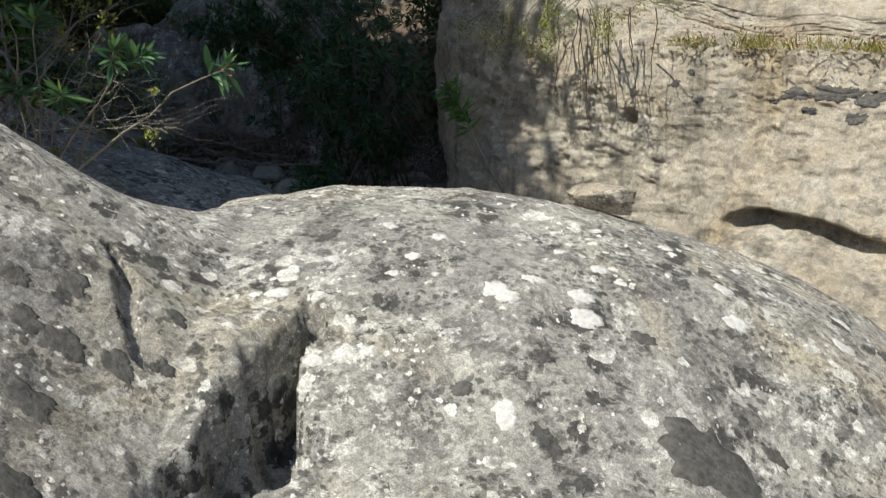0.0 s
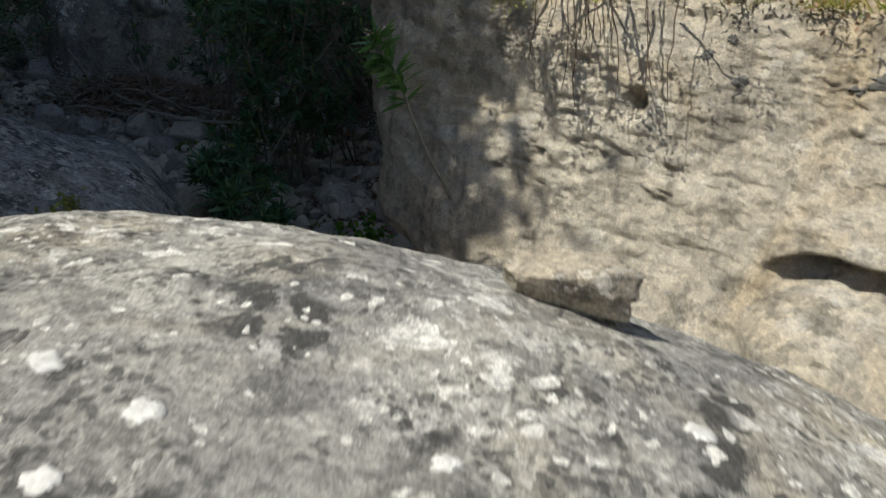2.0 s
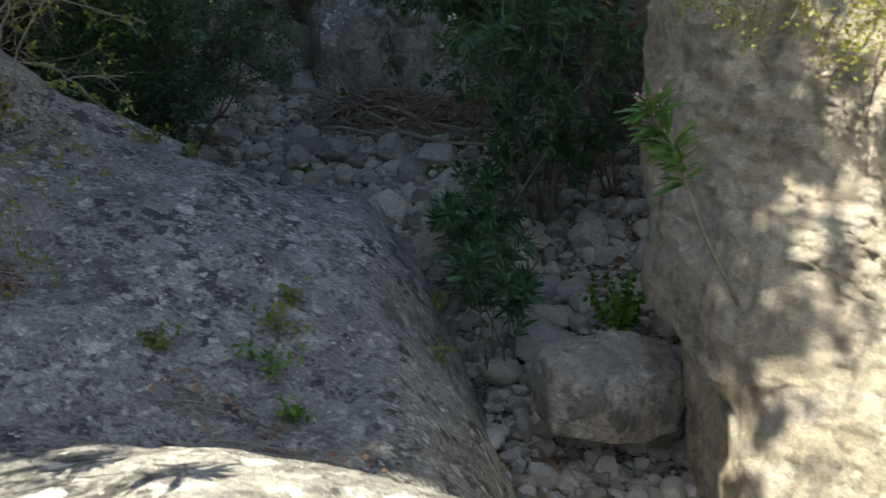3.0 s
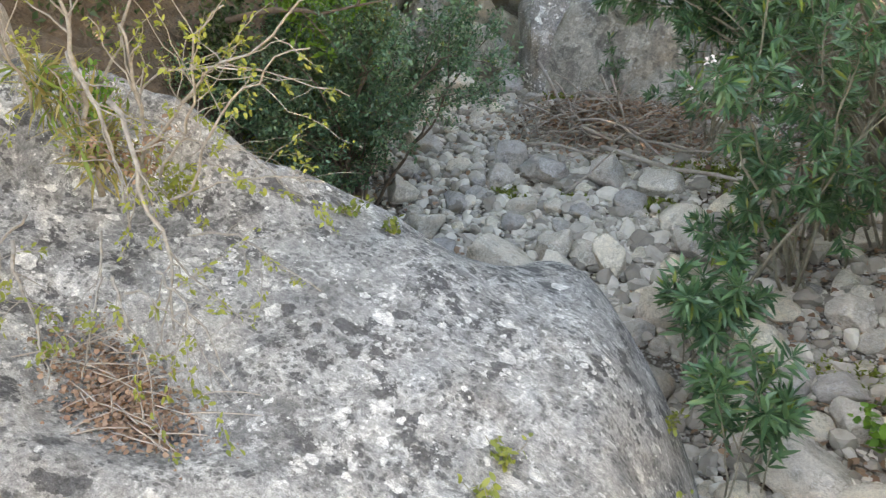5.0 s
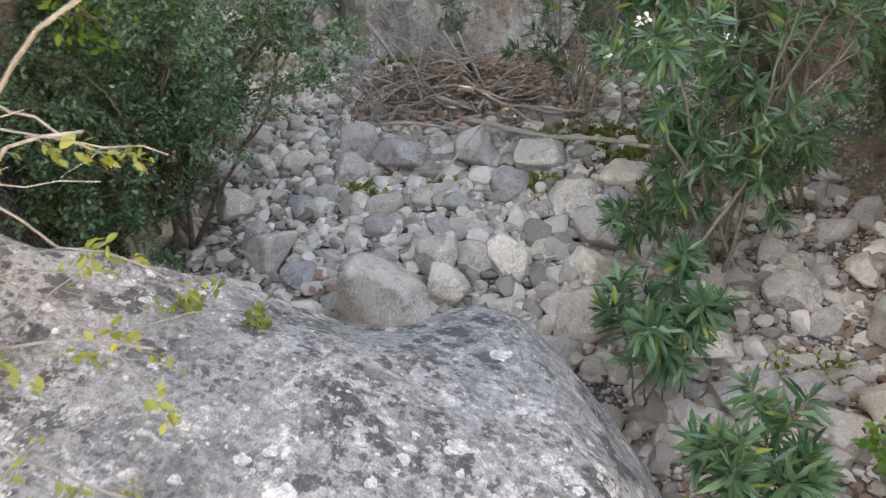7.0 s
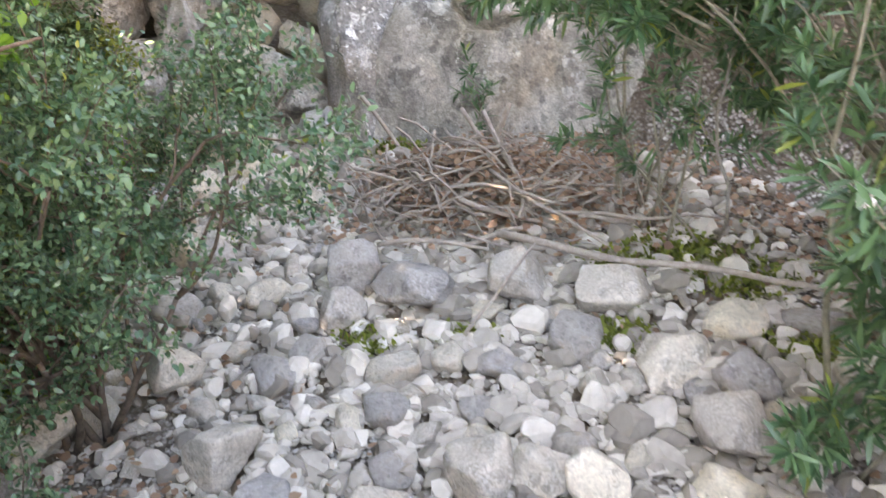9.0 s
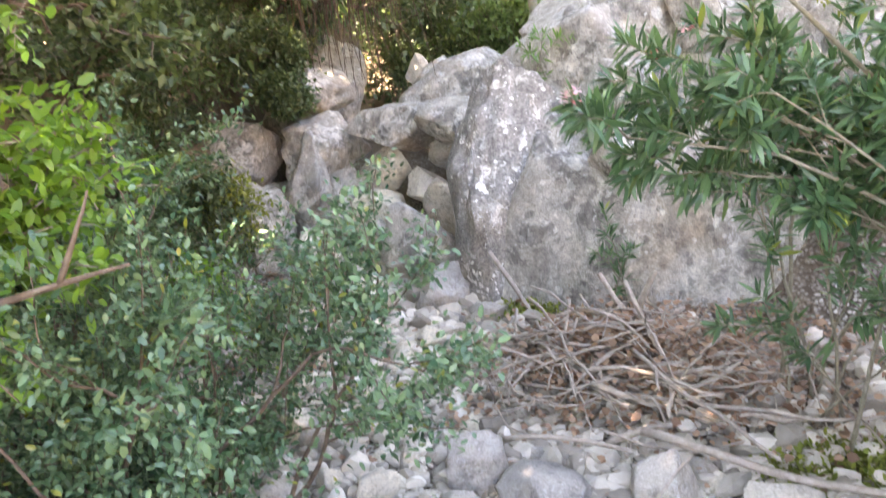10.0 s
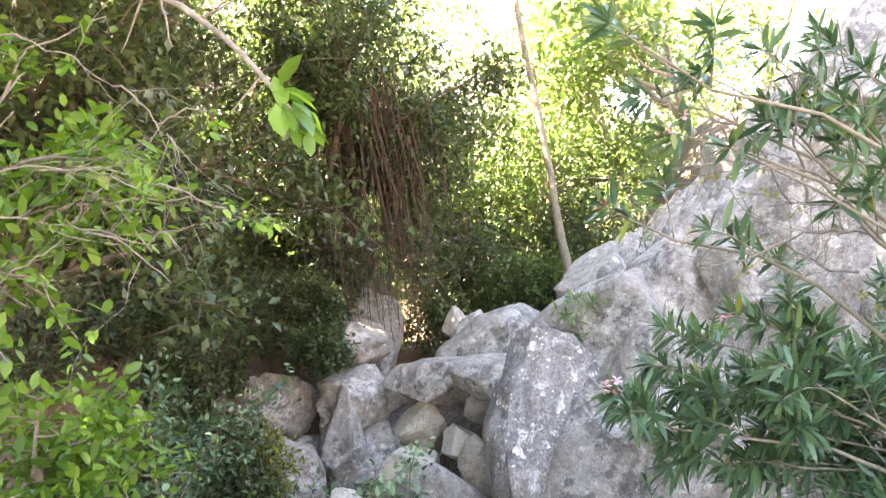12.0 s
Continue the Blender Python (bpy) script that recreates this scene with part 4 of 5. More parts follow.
oleander((-0.55, 10.8, -0.08), [(-2.78, 10.09, 1.54), (-2.63, 10.29, 1.62), (-2.47, 10.24, 1.71), (-2.29, 9.87, 1.58), (-2.62, 10.33, 1.33), (-2.75, 10.14, 1.24), (-2.38, 10.04, 1.31), (-2.2, 10.44, 1.36), (-2.08, 10.44, 1.54), (-2.27, 10.33, 1.12), (-2.05, 10.36, 1.16), (-2.52, 10.27, 1.05), (-2.15, 10.1, 1.08), (-2.66, 10.01, 1.46), (-2.4, 10.04, 1.47), (-2.01, 10.53, 1.34), (-2.83, 9.75, 1.5), (-2.3, 10.01, 1.44), (-1.8, 10.1, 1.3), (-1.7, 10.2, 1.7)],
         2, "leaning oleander bush with pink flowers over the creek", flowers=(16, 17, 2), buds=(4, 1, 14), twigs=6, thick=0.008, foot=0.16, leaves=36, leaf=0.12, run=0.18, rosette=16)
oleander((-0.4, 10.9, 0.08), [(-2.68, 9.83, 2.55), (-2.46, 9.84, 2.6), (-2.56, 9.66, 2.39), (-2.26, 9.95, 2.66), (-2.08, 10.11, 2.72), (-2.05, 10.04, 2.32), (-2.21, 10.4, 2.49), (-1.95, 10.45, 2.19), (-2.59, 9.11, 2.64), (-2.34, 9.46, 2.29), (-2.26, 9.97, 2.48), (-1.95, 10.05, 2.56), (-2.81, 9.75, 2.16), (-1.75, 10.0, 2.0), (-1.7, 9.9, 2.4)],
         9, "tall oleander with long arching stems above the creek", flowers=(12, 2), twigs=4, thick=0.009, foot=0.16, leaves=14, leaf=0.12, run=0.15, rosette=12)
oleander((-0.6, 9.7, -0.3), [(-1.2, 9.5, 1.5), (-1.5, 9.6, 1.75), (-1.0, 9.3, 1.75), (-1.35, 9.3, 1.3), (-0.8, 9.4, 2.0), (-1.6, 9.7, 1.35), (-1.1, 9.6, 2.2), (-0.6, 9.2, 1.5), (-1.4, 9.4, 1.0), (-1.0, 9.3, 0.8), (-0.7, 9.3, 1.1)],
         10, "dark oleander stems arching beside the tall boulder", twigs=5, thick=0.008, foot=0.16, leaves=24, leaf=0.115, run=0.16, rosette=14)
oleander((-2.0, 11.0, -0.2), [(-2.25, 10.75, 0.3), (-1.8, 10.8, 0.65), (-2.3, 11.2, 0.95), (-1.5, 11.0, 0.6), (-1.7, 11.3, 1.2), (-2.1, 10.9, 1.1), (-2.5, 11.4, 1.3), (-1.2, 10.9, 1.0), (-1.9, 11.6, 1.7), (-1.4, 10.6, 0.3)],
         3, "dark green oleander bush beside the driftwood pile", twigs=4, leaves=20, run=0.16, rosette=12, foot=0.15)
oleander((-1.15, 7.78, -0.55), [(-1.22, 7.5, 0.0), (-1.0, 7.6, 0.02), (-1.35, 7.75, -0.05), (-1.1, 7.9, 0.08), (-0.95, 7.85, -0.1), (-1.25, 7.95, -0.05), (-1.05, 7.45, -0.12)], 4, "low young oleander growing between creek stones", thick=0.007, leaf=0.125)
oleander((-0.75, 6.95, -0.6), [(-0.88, 6.7, 0.0), (-0.68, 6.8, -0.1), (-0.98, 6.85, -0.05), (-0.75, 7.05, -0.02), (-0.6, 6.95, -0.15)], 5, "low young oleander at the foot of a boulder", thick=0.007, leaf=0.12)
oleander((-3.18, 11.75, -0.05), [(-3.2, 11.7, 0.45), (-3.05, 11.75, 0.35), (-3.3, 11.8, 0.3)], 6, "young oleander sprouting from the driftwood pile", twigs=1, thick=0.007, leaf=0.1, leaves=16)
oleander((0.47, 5.93, 0.30), [(0.03, 6.0, 1.07)], 7, "single oleander shoot growing out of the rock face", buds=(0,), flowers=(0,), twigs=0, leaves=130, thick=0.010, leaf=0.135, run=0.42, name="oleander_shoot", foliage=M_SHOOT)
oleander((-1.85, 3.75, 0.55), [(-0.9, 3.57, 1.32), (-1.37, 3.59, 1.39), (-1.7, 3.63, 1.53), (-1.59, 3.55, 1.21), (-1.26, 3.6, 1.37), (-1.8, 3.56, 1.26), (-1.95, 3.6, 1.45), (-1.85, 3.7, 1.6)], 8, "oleander with red buds leaning over the slab", buds=(0,), twigs=0, leaves=18, thick=0.007, leaf=0.12, run=0.1, rosette=18)


def thorn_shrub(base, stems, seed, label, foliage=None, leafy_share=0.7, twiggy=8):
    """A mostly bare shrub: crooked pale stems, each a part, with small tufts of young leaves."""
    rng, rnd = np.random.default_rng(seed), random.Random(seed)
    ob = thing("bare_shrub", base, label, "shrub")
    base = np.array(base, float)
    P, W, S = [], [], []
    for foot, tip, thick, sag in stems:
        a, b = np.array(foot, float) - base, np.array(tip, float) - base
        pts = bend(a, b, sag, 0.055, 14, rnd)
        pts = pts + (b - pts[-1]) * np.linspace(0, 1, 14)[:, None]
        thick = thick * 0.65
        wood = [tube(pts, (thick, thick * 0.4), 6)]
        length = np.linalg.norm(b - a)
        for _ in range(int(4 + length * twiggy)):
            i = rng.integers(3, 12)
            way = (pts[i] - pts[i - 1]) / np.linalg.norm(pts[i] - pts[i - 1]) + rng.normal(0, 0.7, 3)
            twig = bend(pts[i], pts[i] + way / np.linalg.norm(way) * rng.uniform(0.06, 0.4), 0, 0.09, 7, rnd)
            wood.append(tube(twig, (thick * 0.35, thick * 0.15), 4))
            if rng.random() < leafy_share:
                q, w = along(rng, twig, 16, 0.5)
                P.append(q + rng.normal(0, 0.008, q.shape))
                W.append(w / np.linalg.norm(w, axis=1, keepdims=True) + rng.normal(0, 0.7, q.shape))
                S.append(rng.uniform(0.014, 0.032, len(q)))
        part("stem", join(wood), M_TWIG, ob)
    part("leaves", scatter(OVAL, np.concatenate(P), np.concatenate(W), np.concatenate(S), rng), foliage or M_OLIVE, ob)
    return ob


thorn_shrub((-2.95, 5.5, 0.95), [
    ((-3.0, 5.45, 0.95), (-2.95, 5.4, 1.75), 0.022, 0), ((-2.85, 5.5, 0.95), (-2.8, 5.5, 1.6), 0.02, 0.02), ((-3.0, 5.42, 1.5), (-2.68, 5.3, 0.92), 0.017, 0.05), ((-2.8, 5.4, 1.35), (-2.35, 5.15, 0.68), 0.018, -0.02),
    ((-2.75, 5.45, 1.1), (-1.75, 5.3, 1.78), 0.011, 0.05), ((-2.6, 5.4, 1.1), (-2.1, 5.3, 1.72), 0.010, 0.02), ((-2.5, 5.35, 1.05), (-1.8, 5.3, 1.62), 0.009, 0.05), ((-2.6, 5.5, 1.0), (-1.95, 5.5, 1.15), 0.008, 0.05),
    ((-2.5, 5.4, 0.9), (-2.0, 5.5, 0.75), 0.008, 0.06), ((-2.45, 5.2, 0.85), (-2.1, 5.1, 0.62), 0.010, 0.06), ((-2.55, 5.1, 0.85), (-2.25, 4.95, 0.62), 0.010, 0.03), ((-2.5, 5.1, 0.8), (-2.0, 5.05, 0.62), 0.007, 0.08),
    ((-2.9, 5.0, 0.95), (-2.55, 4.8, 0.6), 0.012, 0.02), ((-2.95, 5.1, 1.0), (-2.8, 4.7, 0.7), 0.010, 0.02), ((-2.7, 5.2, 0.95), (-2.45, 4.85, 0.62), 0.008, 0), ((-2.9, 5.6, 1.3), (-2.2, 6.0, 1.3), 0.008, 0.1), ((-2.8, 5.5, 1.2), (-2.3, 5.8, 0.95), 0.007, 0.1),
    ((-3.1, 5.5, 1.2), (-2.5, 5.6, 2.0), 0.011, 0.06), ((-3.1, 5.3, 1.3), (-2.7, 4.9, 1.9), 0.010, 0.05)],
    21, "sprawling bare shrub with pale stems and young leaves")

thorn_shrub((-1.85, 3.75, 0.6), [((-1.85, 3.75, 0.55), (-1.8, 3.6, 1.04), 0.008, 0.0), ((-1.8, 3.6, 1.04), (-1.51, 3.61, 1.3), 0.0042, 0.02), ((-1.53, 3.67, 1.3), (-1.15, 3.58, 1.2), 0.0042, 0.02), ((-1.41, 3.61, 1.06), (-1.15, 3.54, 1.05), 0.0042, 0.02), ((-1.61, 3.62, 1.11), (-1.32, 3.59, 1.21), 0.0042, 0.02), ((-1.68, 3.6, 1.04), (-1.44, 3.65, 1.46), 0.0042, 0.02), ((-1.75, 3.61, 1.06), (-1.13, 3.57, 1.16), 0.0042, 0.02), ((-1.66, 3.62, 1.09), (-1.25, 3.61, 1.3), 0.0042, 0.02), ((-1.83, 3.61, 1.06), (-1.58, 3.65, 1.46), 0.0042, 0.02), ((-1.56, 3.61, 1.05), (-1.08, 3.55, 1.06), 0.0042, 0.02)], 23, "tangle of thin bare twigs under the oleander", leafy_share=0.06)

thorn_shrub((-4.55, 8.0, 1.7), [((-4.55, 8.0, 1.5), (-3.68, 7.94, 2.59), 0.006, 0.05), ((-4.55, 8.0, 1.5), (-3.68, 7.94, 2.24), 0.006, 0.05), ((-4.55, 8.0, 1.5), (-3.7, 7.94, 2.0), 0.006, 0.0), ((-3.68, 7.94, 2.59), (-3.35, 8.04, 2.44), 0.0042, 0.02), ((-3.39, 8.08, 2.45), (-3.26, 8.08, 2.33), 0.0042, 0.02), ((-3.3, 8.13, 2.34), (-3.23, 8.09, 2.27), 0.0042, 0.02), ((-3.31, 8.12, 2.36), (-3.15, 8.13, 2.36), 0.0042, 0.02), ((-3.66, 7.95, 2.21), (-3.29, 8.07, 2.11), 0.0042, 0.02), ((-3.47, 8.05, 2.15), (-3.27, 8.08, 2.03), 0.0042, 0.02), ((-3.35, 8.1, 2.24), (-3.12, 8.15, 2.14), 0.0042, 0.02), ((-3.68, 7.94, 2.26), (-3.3, 8.06, 2.25), 0.0042, 0.02), ((-3.7, 7.94, 2.0), (-3.43, 8.0, 2.14), 0.0042, 0.02), ((-3.55, 8.01, 2.29), (-3.31, 8.06, 2.22), 0.0042, 0.02), ((-3.34, 8.11, 2.12), (-3.25, 8.09, 2.1), 0.0042, 0.02)], 24, "pale bare twigs among bright green leaves", M_FRESH, 0.3, 5)

thorn_shrub((-1.6, 10.45, -0.1), [((-1.6, 10.45, -0.15), (-1.85, 10.35, 2.1), 0.016, 0.0), ((-1.91, 10.3, 2.13), (-2.57, 9.76, 2.27), 0.011, 0.04), ((-2.17, 10.18, 2.12), (-2.17, 9.95, 2.58), 0.010, 0.0), ((-2.22, 10.15, 2.12), (-2.48, 9.8, 2.52), 0.008, 0.03), ((-1.92, 10.3, 1.99), (-2.51, 9.79, 1.93), 0.010, 0.05), ((-2.02, 10.25, 1.85), (-2.4, 9.84, 2.19), 0.009, -0.03), ((-2.33, 10.09, 2.38), (-2.62, 9.73, 2.51), 0.007, 0.03), ((-1.88, 10.31, 2.1), (-2.02, 10.02, 2.75), 0.010, 0.0), ((-2.17, 10.17, 2.5), (-2.28, 9.9, 2.79), 0.007, 0.0), ((-1.88, 10.31, 2.1), (-2.3, 10.15, 2.12), 0.012, 0.03), ((-2.38, 10.07, 2.3), (-2.77, 9.66, 2.84), 0.007, 0.05)], 22, "grey leafless twigs among oleander branches", leafy_share=0.12, twiggy=14)

bush_rng = np.random.default_rng(31)
bush_stems = []
for k in range(15):
    foot = np.array((-4.4 + 0.12 * math.cos(k), 8.85 + 0.12 * math.sin(k), -0.6))
    aim = np.array((-3.95 + 0.62 * math.cos(k * 2.4) * math.sqrt((k + 1) / 15), 8.62 + 0.2 * math.sin(k * 1.7), 0.95 + 0.48 * math.sin(k * 2.4) * math.sqrt((k + 1) / 15)))
    bush_stems.append((foot, aim - foot, 0.52 * np.linalg.norm(aim - foot), 0.02))
leafy("lentisk_bush", (-4.4, 8.85, -0.6), bush_rng, bush_stems, OVAL, M_BARK, M_LENTISK, "dense dark green lentisk bush beside the creek", "bush", 100, 0.036, depth=3, fork=3, spread=0.62, lift=0.05, reach=0.035)
for k, (z, low) in enumerate(((1.2, 0.3), (1.95, 0.7))):
    leafy("laurel_shrub", (-4.55, 8.2, z), np.random.default_rng(32 + 7 * k), [((-4.55, 8.2 + 0.08 * i, z), w, l * (0.72 + 0.25 * k), 0.014) for i, (w, l) in enumerate([((0.8, 0.1, low), 0.5), ((0.7, 0.1, low + 0.5), 0.5), ((0.9, 0.1, low - 0.1), 0.5), ((0.6, 0.2, low + 0.8), 0.6), ((0.9, 0.0, low + 0.2), 0.5), ((0.7, -0.1, low + 0.4), 0.5)])],
          OVAL, M_TWIG, M_FRESH, "bright green broad-leaved shrub reaching over the bank", "shrub", 20, 0.06, depth=2, fork=4, spread=0.65, lift=0.05, group="bright shrubs", reach=0.03)
laurel_arm = thing("overhanging_branch", (-3.32, 8.0, 2.64), "bare pale branch with a tip of young leaves", "branch")
arm = bend((0, 0, 0), (0.44, 0.02, -0.36), 0.07, 0.015, 12, random.Random(4))
twigs = [tube(bend(arm[i], arm[i] + np.array(d), 0, 0.05, 6, random.Random(i)), (0.003, 0.0015), 6) for i, d in ((4, (0.02, 0.0, -0.1)), (6, (0.1, 0.02, 0.03)), (9, (-0.08, 0.0, -0.06)), (3, (-0.1, 0.02, -0.1)))]
part("stem", join([tube(arm, (0.008, 0.004), 6)] + twigs), M_TWIG, laurel_arm)
r = np.random.default_rng(33)
q, w = along(r, arm, 22, 0.88)
part("leaves", scatter(OVAL, q + r.normal(0, 0.02, q.shape), w / np.linalg.norm(w, axis=1, keepdims=True) + r.normal(0, 0.55, q.shape), r.uniform(0.04, 0.075, 22), r), M_FRESH, laurel_arm)

snag = thing("dead_snag", (-4.6, 7.85, 1.2), "thick pale dead branch with a forked end", "branch")
o = np.array((-4.6, 7.85, 1.2))
bough = np.array([(-4.6, 7.85, 1.2), (-4.25, 7.92, 1.28), (-4.07, 8.0, 1.28), (-3.94, 8.06, 1.25), (-3.73, 8.18, 1.3), (-3.58, 8.27, 1.33)]) - o
part("bough", tube(bough, (0.024, 0.016, 0.005), 6), M_BARK, snag)
part("side_branch", tube(bend(bough[4], np.array((-3.65, 8.26, 1.53)) - o, 0, 0.04, 6, random.Random(8)), (0.010, 0.003), 6), M_BARK, snag)
part("side_branch", tube(bend(bough[2], np.array((-3.85, 8.1, 1.02)) - o, 0, 0.04, 6, random.Random(9)), (0.007, 0.002), 6), M_BARK, snag)

# the left bank's trees and their crowns
BANK = [((-7.2, 9.8, 2.0), 2.6, 0.07, 41), ((-7.9, 11.2, 2.6), 2.8, 0.08, 42), ((-8.4, 12.6, 2.9), 3.0, 0.09, 43), ((-7.5, 14.2, 2.9), 2.6, 0.06, 44), ((-8.7, 15.2, 3.4), 3.2, 0.1, 45), ((-7.2, 8.4, 2.2), 2.4, 0.07, 46), ((-10.2, 17.5, 4.2), 3.4, 0.1, 47), ((-6.75, 13.9, 3.5), 1.9, 0.05, 48)]
for place, tall, thick, seed in BANK:
    r = np.random.default_rng(seed)
    leafy("evergreen_tree", place, r, [((place[0] + r.normal(0, 0.2), place[1] + r.normal(0, 0.2), place[2] - 1.2), (r.normal(0.25, 0.3), r.normal(-0.1, 0.3), 1), tall * 0.55, thick) for _ in range(3)],
          DIAMOND, M_BARK, M_WOODS, "dark evergreen tree on the creek bank", "tree", 55, 0.085, depth=4, fork=3, spread=0.75, lift=0.0, group="bank trees", reach=0.11, wood_name="trunk")
for k, (x, y, z, s) in enumerate([(-5.8, 9.7, 0.9, 0.38), (-6.2, 10.7, 0.8, 0.34), (-6.5, 11.7, 1.0, 0.34), (-6.4, 10.4, 1.1, 0.5), (-6.8, 11.4, 1.3, 0.5), (-7.0, 12.4, 1.9, 0.5), (-6.0, 9.4, 0.8, 0.42), (-5.5, 8.6, 0.6, 0.4), (-6.9, 13.4, 1.9, 0.35), (-7.3, 14.6, 2.2, 0.5), (-6.3, 12.9, 1.7, 0.14), (-7.3, 12.4, 1.2, 0.4), (-7.0, 12.1, 0.7, 0.34), (-6.6, 11.9, 0.5, 0.25)]):
    r = np.random.default_rng(60 + k)
    leafy("undergrowth_bush", (x, y, z), r, [((x, y, z - 0.5), (r.normal(0.4, 0.6), r.normal(-0.3, 0.6), 1), s, 0.014) for _ in range(7)], DIAMOND, M_BARK, M_WOODS if k % 3 else M_LENTISK, "low evergreen bush on the creek bank", "bush", 46, 0.058, depth=2, fork=4, spread=0.8, lift=0.0, group="bank bushes", reach=0.05)

for k, (x, y, m) in enumerate([(-5.1, 9.1, M_FRESH), (-5.5, 9.6, M_OLIVE), (-4.95, 8.6, M_OLIVE), (-5.7, 10.3, M_WOODS), (-5.9, 10.9, M_FRESH), (-6.2, 11.5, M_WOODS), (-6.5, 12.1, M_OLIVE), (-6.1, 10.0, M_WOODS), (-5.8, 9.2, M_WOODS), (-5.4, 8.5, M_WOODS), (-6.6, 11.0, M_WOODS)]):
    r = np.random.default_rng(70 + k)
    z = float(ground_height(np.array([x]), np.array([y]))[0])
    leafy("bank_herb", (x, y, z), r, [((x, y, z - 0.05), (r.normal(0.35, 0.5), r.normal(-0.3, 0.5), 1), 0.3, 0.008) for _ in range(8)], DIAMOND if m is M_WOODS else OVAL, M_TWIG, m, "light green undergrowth covering the bank", "herb", 18, 0.055, depth=2, fork=3, spread=0.8, lift=0.0, group="bank herbs", reach=0.06)
for k, (x, y, z, tall) in enumerate([(0.45, 10.3, 1.0, 2.0), (1.5, 9.4, 1.4, 2.0)]):
    r = np.random.default_rng(90 + k)
    leafy("evergreen_tree", (x, y, z), r, [((x + r.normal(0, 0.2), y + r.normal(0, 0.2), z - 0.7), (r.normal(-0.2, 0.3), r.normal(-0.2, 0.3), 1), tall * 0.5, 0.05) for _ in range(2)],
          DIAMOND, M_BARK, M_WOODS, "dark evergreen tree behind the tall boulder", "tree", 60, 0.08, depth=4, fork=3, spread=0.75, lift=0.0, group="bank trees", reach=0.11, wood_name="trunk")

# unseen trees, added so that their crowns block the sun over the gorge
CROWNS = [  # foot, middle of the crown, spread
    ((-7.6, 3.0, 2.2), (-4.6, 4.1, 5.6), 1.1), ((-7.9, 5.0, 2.2), (-3.6, 5.6, 5.6), 0.85), ((-7.8, 4.4, 2.4), (-2.57, 4.74, 5.6), 0.40), ((-8.0, 7.0, 2.4), (-2.5, 7.6, 6.6), 0.6), ((-7.8, 6.2, 2.4), (-5.0, 6.6, 6.2), 1.1), ((-8.2, 7.4, 2.4), (-3.3, 7.1, 6.2), 0.75),
    ((-8.5, 9.4, 2.6), (-5.6, 8.9, 6.8), 1.1), ((-8.8, 10.2, 2.8), (-5.2, 10.6, 7.0), 0.9), ((-7.8, 7.8, 2.4), (-3.2, 8.6, 6.4), 0.65), ((-7.6, 3.8, 2.2), (-6.4, 4.7, 5.8), 1.0), ((-9.1, 12.4, 3.0), (-3.7, 11.9, 8.2), 0.8), ((-9.0, 11.6, 3.0), (-6.4, 11.6, 7.4), 1.1), ((-7.6, 2.4, 2.2), (-4.5, 2.9, 5.6), 0.55), ((-8.4, 5.6, 2.6), (-7.0, 5.4, 6.2), 0.8), ((-9.6, 8.2, 3.2), (-8.0, 8.6, 6.6), 0.95), ((-10.2, 9.6, 3.4), (-8.3, 10.2, 7.2), 0.95), ((-9.2, 13.0, 3.2), (-6.0, 13.2, 8.2), 0.9)]
for k, (foot, top, wide) in enumerate(CROWNS):
    r = np.random.default_rng(80 + k)
    ob = thing("shade_tree", foot, "out-of-view tree added to shade the gorge", "tree", "gorge trees")
    f = np.array(foot)
    trunk = bend((0, 0, -1.0), np.array(top) - f + np.array((0, 0, -0.8)), 0.2, 0.03, 10, random.Random(k))
    part("trunk", tube(trunk, (0.2, 0.09), 6), M_BARK, ob)
    P, W = [], []
    for _ in range(16):
        tip = np.array(top) - f + r.normal(0, 1, 3) * np.array((wide, wide, 0.4))
        limb = bend(trunk[r.integers(5, 10)], tip, 0.1, 0.03, 8, random.Random(int(r.integers(999))))
        part("limb", tube(limb, (0.05, 0.012), 6), M_BARK, ob)
        q, w = along(r, limb, 620, 0.3)
        P.append(q + r.normal(0, 0.28, q.shape))
        W.append(w + r.normal(0, 0.6, q.shape))
    P, W = np.concatenate(P), np.concatenate(W)
    part("crown", scatter(DIAMOND, P, W, r.uniform(0.14, 0.24, len(P)), r, 0.5), M_WOODS, ob)

# plants on the ledges
for k, (x, y, z) in enumerate([(-3.35, 12.45, 0.8), (-3.9, 12.75, 1.35), (-2.5, 12.4, 0.95), (-3.0, 12.7, 1.1), (-3.5, 13.3, 2.0)]):
    oleander((x, y, z), [(x + 0.08, y - 0.1, z + 0.3), (x - 0.12, y - 0.05, z + 0.22), (x + 0.15, y, z + 0.25)], 250 + k, "small oleander seedling on a rock ledge", twigs=1, thick=0.006, leaf=0.09, leaves=14, foliage=M_SHOOT, group="ledge seedlings", name="oleander_seedling")

# creepers hanging in front of the far bank
r = np.random.default_rng(95)
ob = thing("hanging_creeper", (-6.35, 13.9, 3.7), "curtain of brown hanging roots and dead vines", "creeper")
for k in range(190):
    x, y = r.normal(0, 0.34), r.normal(0.05, 0.22)
    pts = bend((x, y, r.uniform(-0.6, 0.3)), (x + r.normal(0.12, 0.14), y + r.normal(-0.05, 0.1), r.uniform(-2.5, -0.9)), 0, 0.03, 8, random.Random(k))
    part("vine", tube(pts, (0.009, 0.003), 4), M_ROOT, ob)

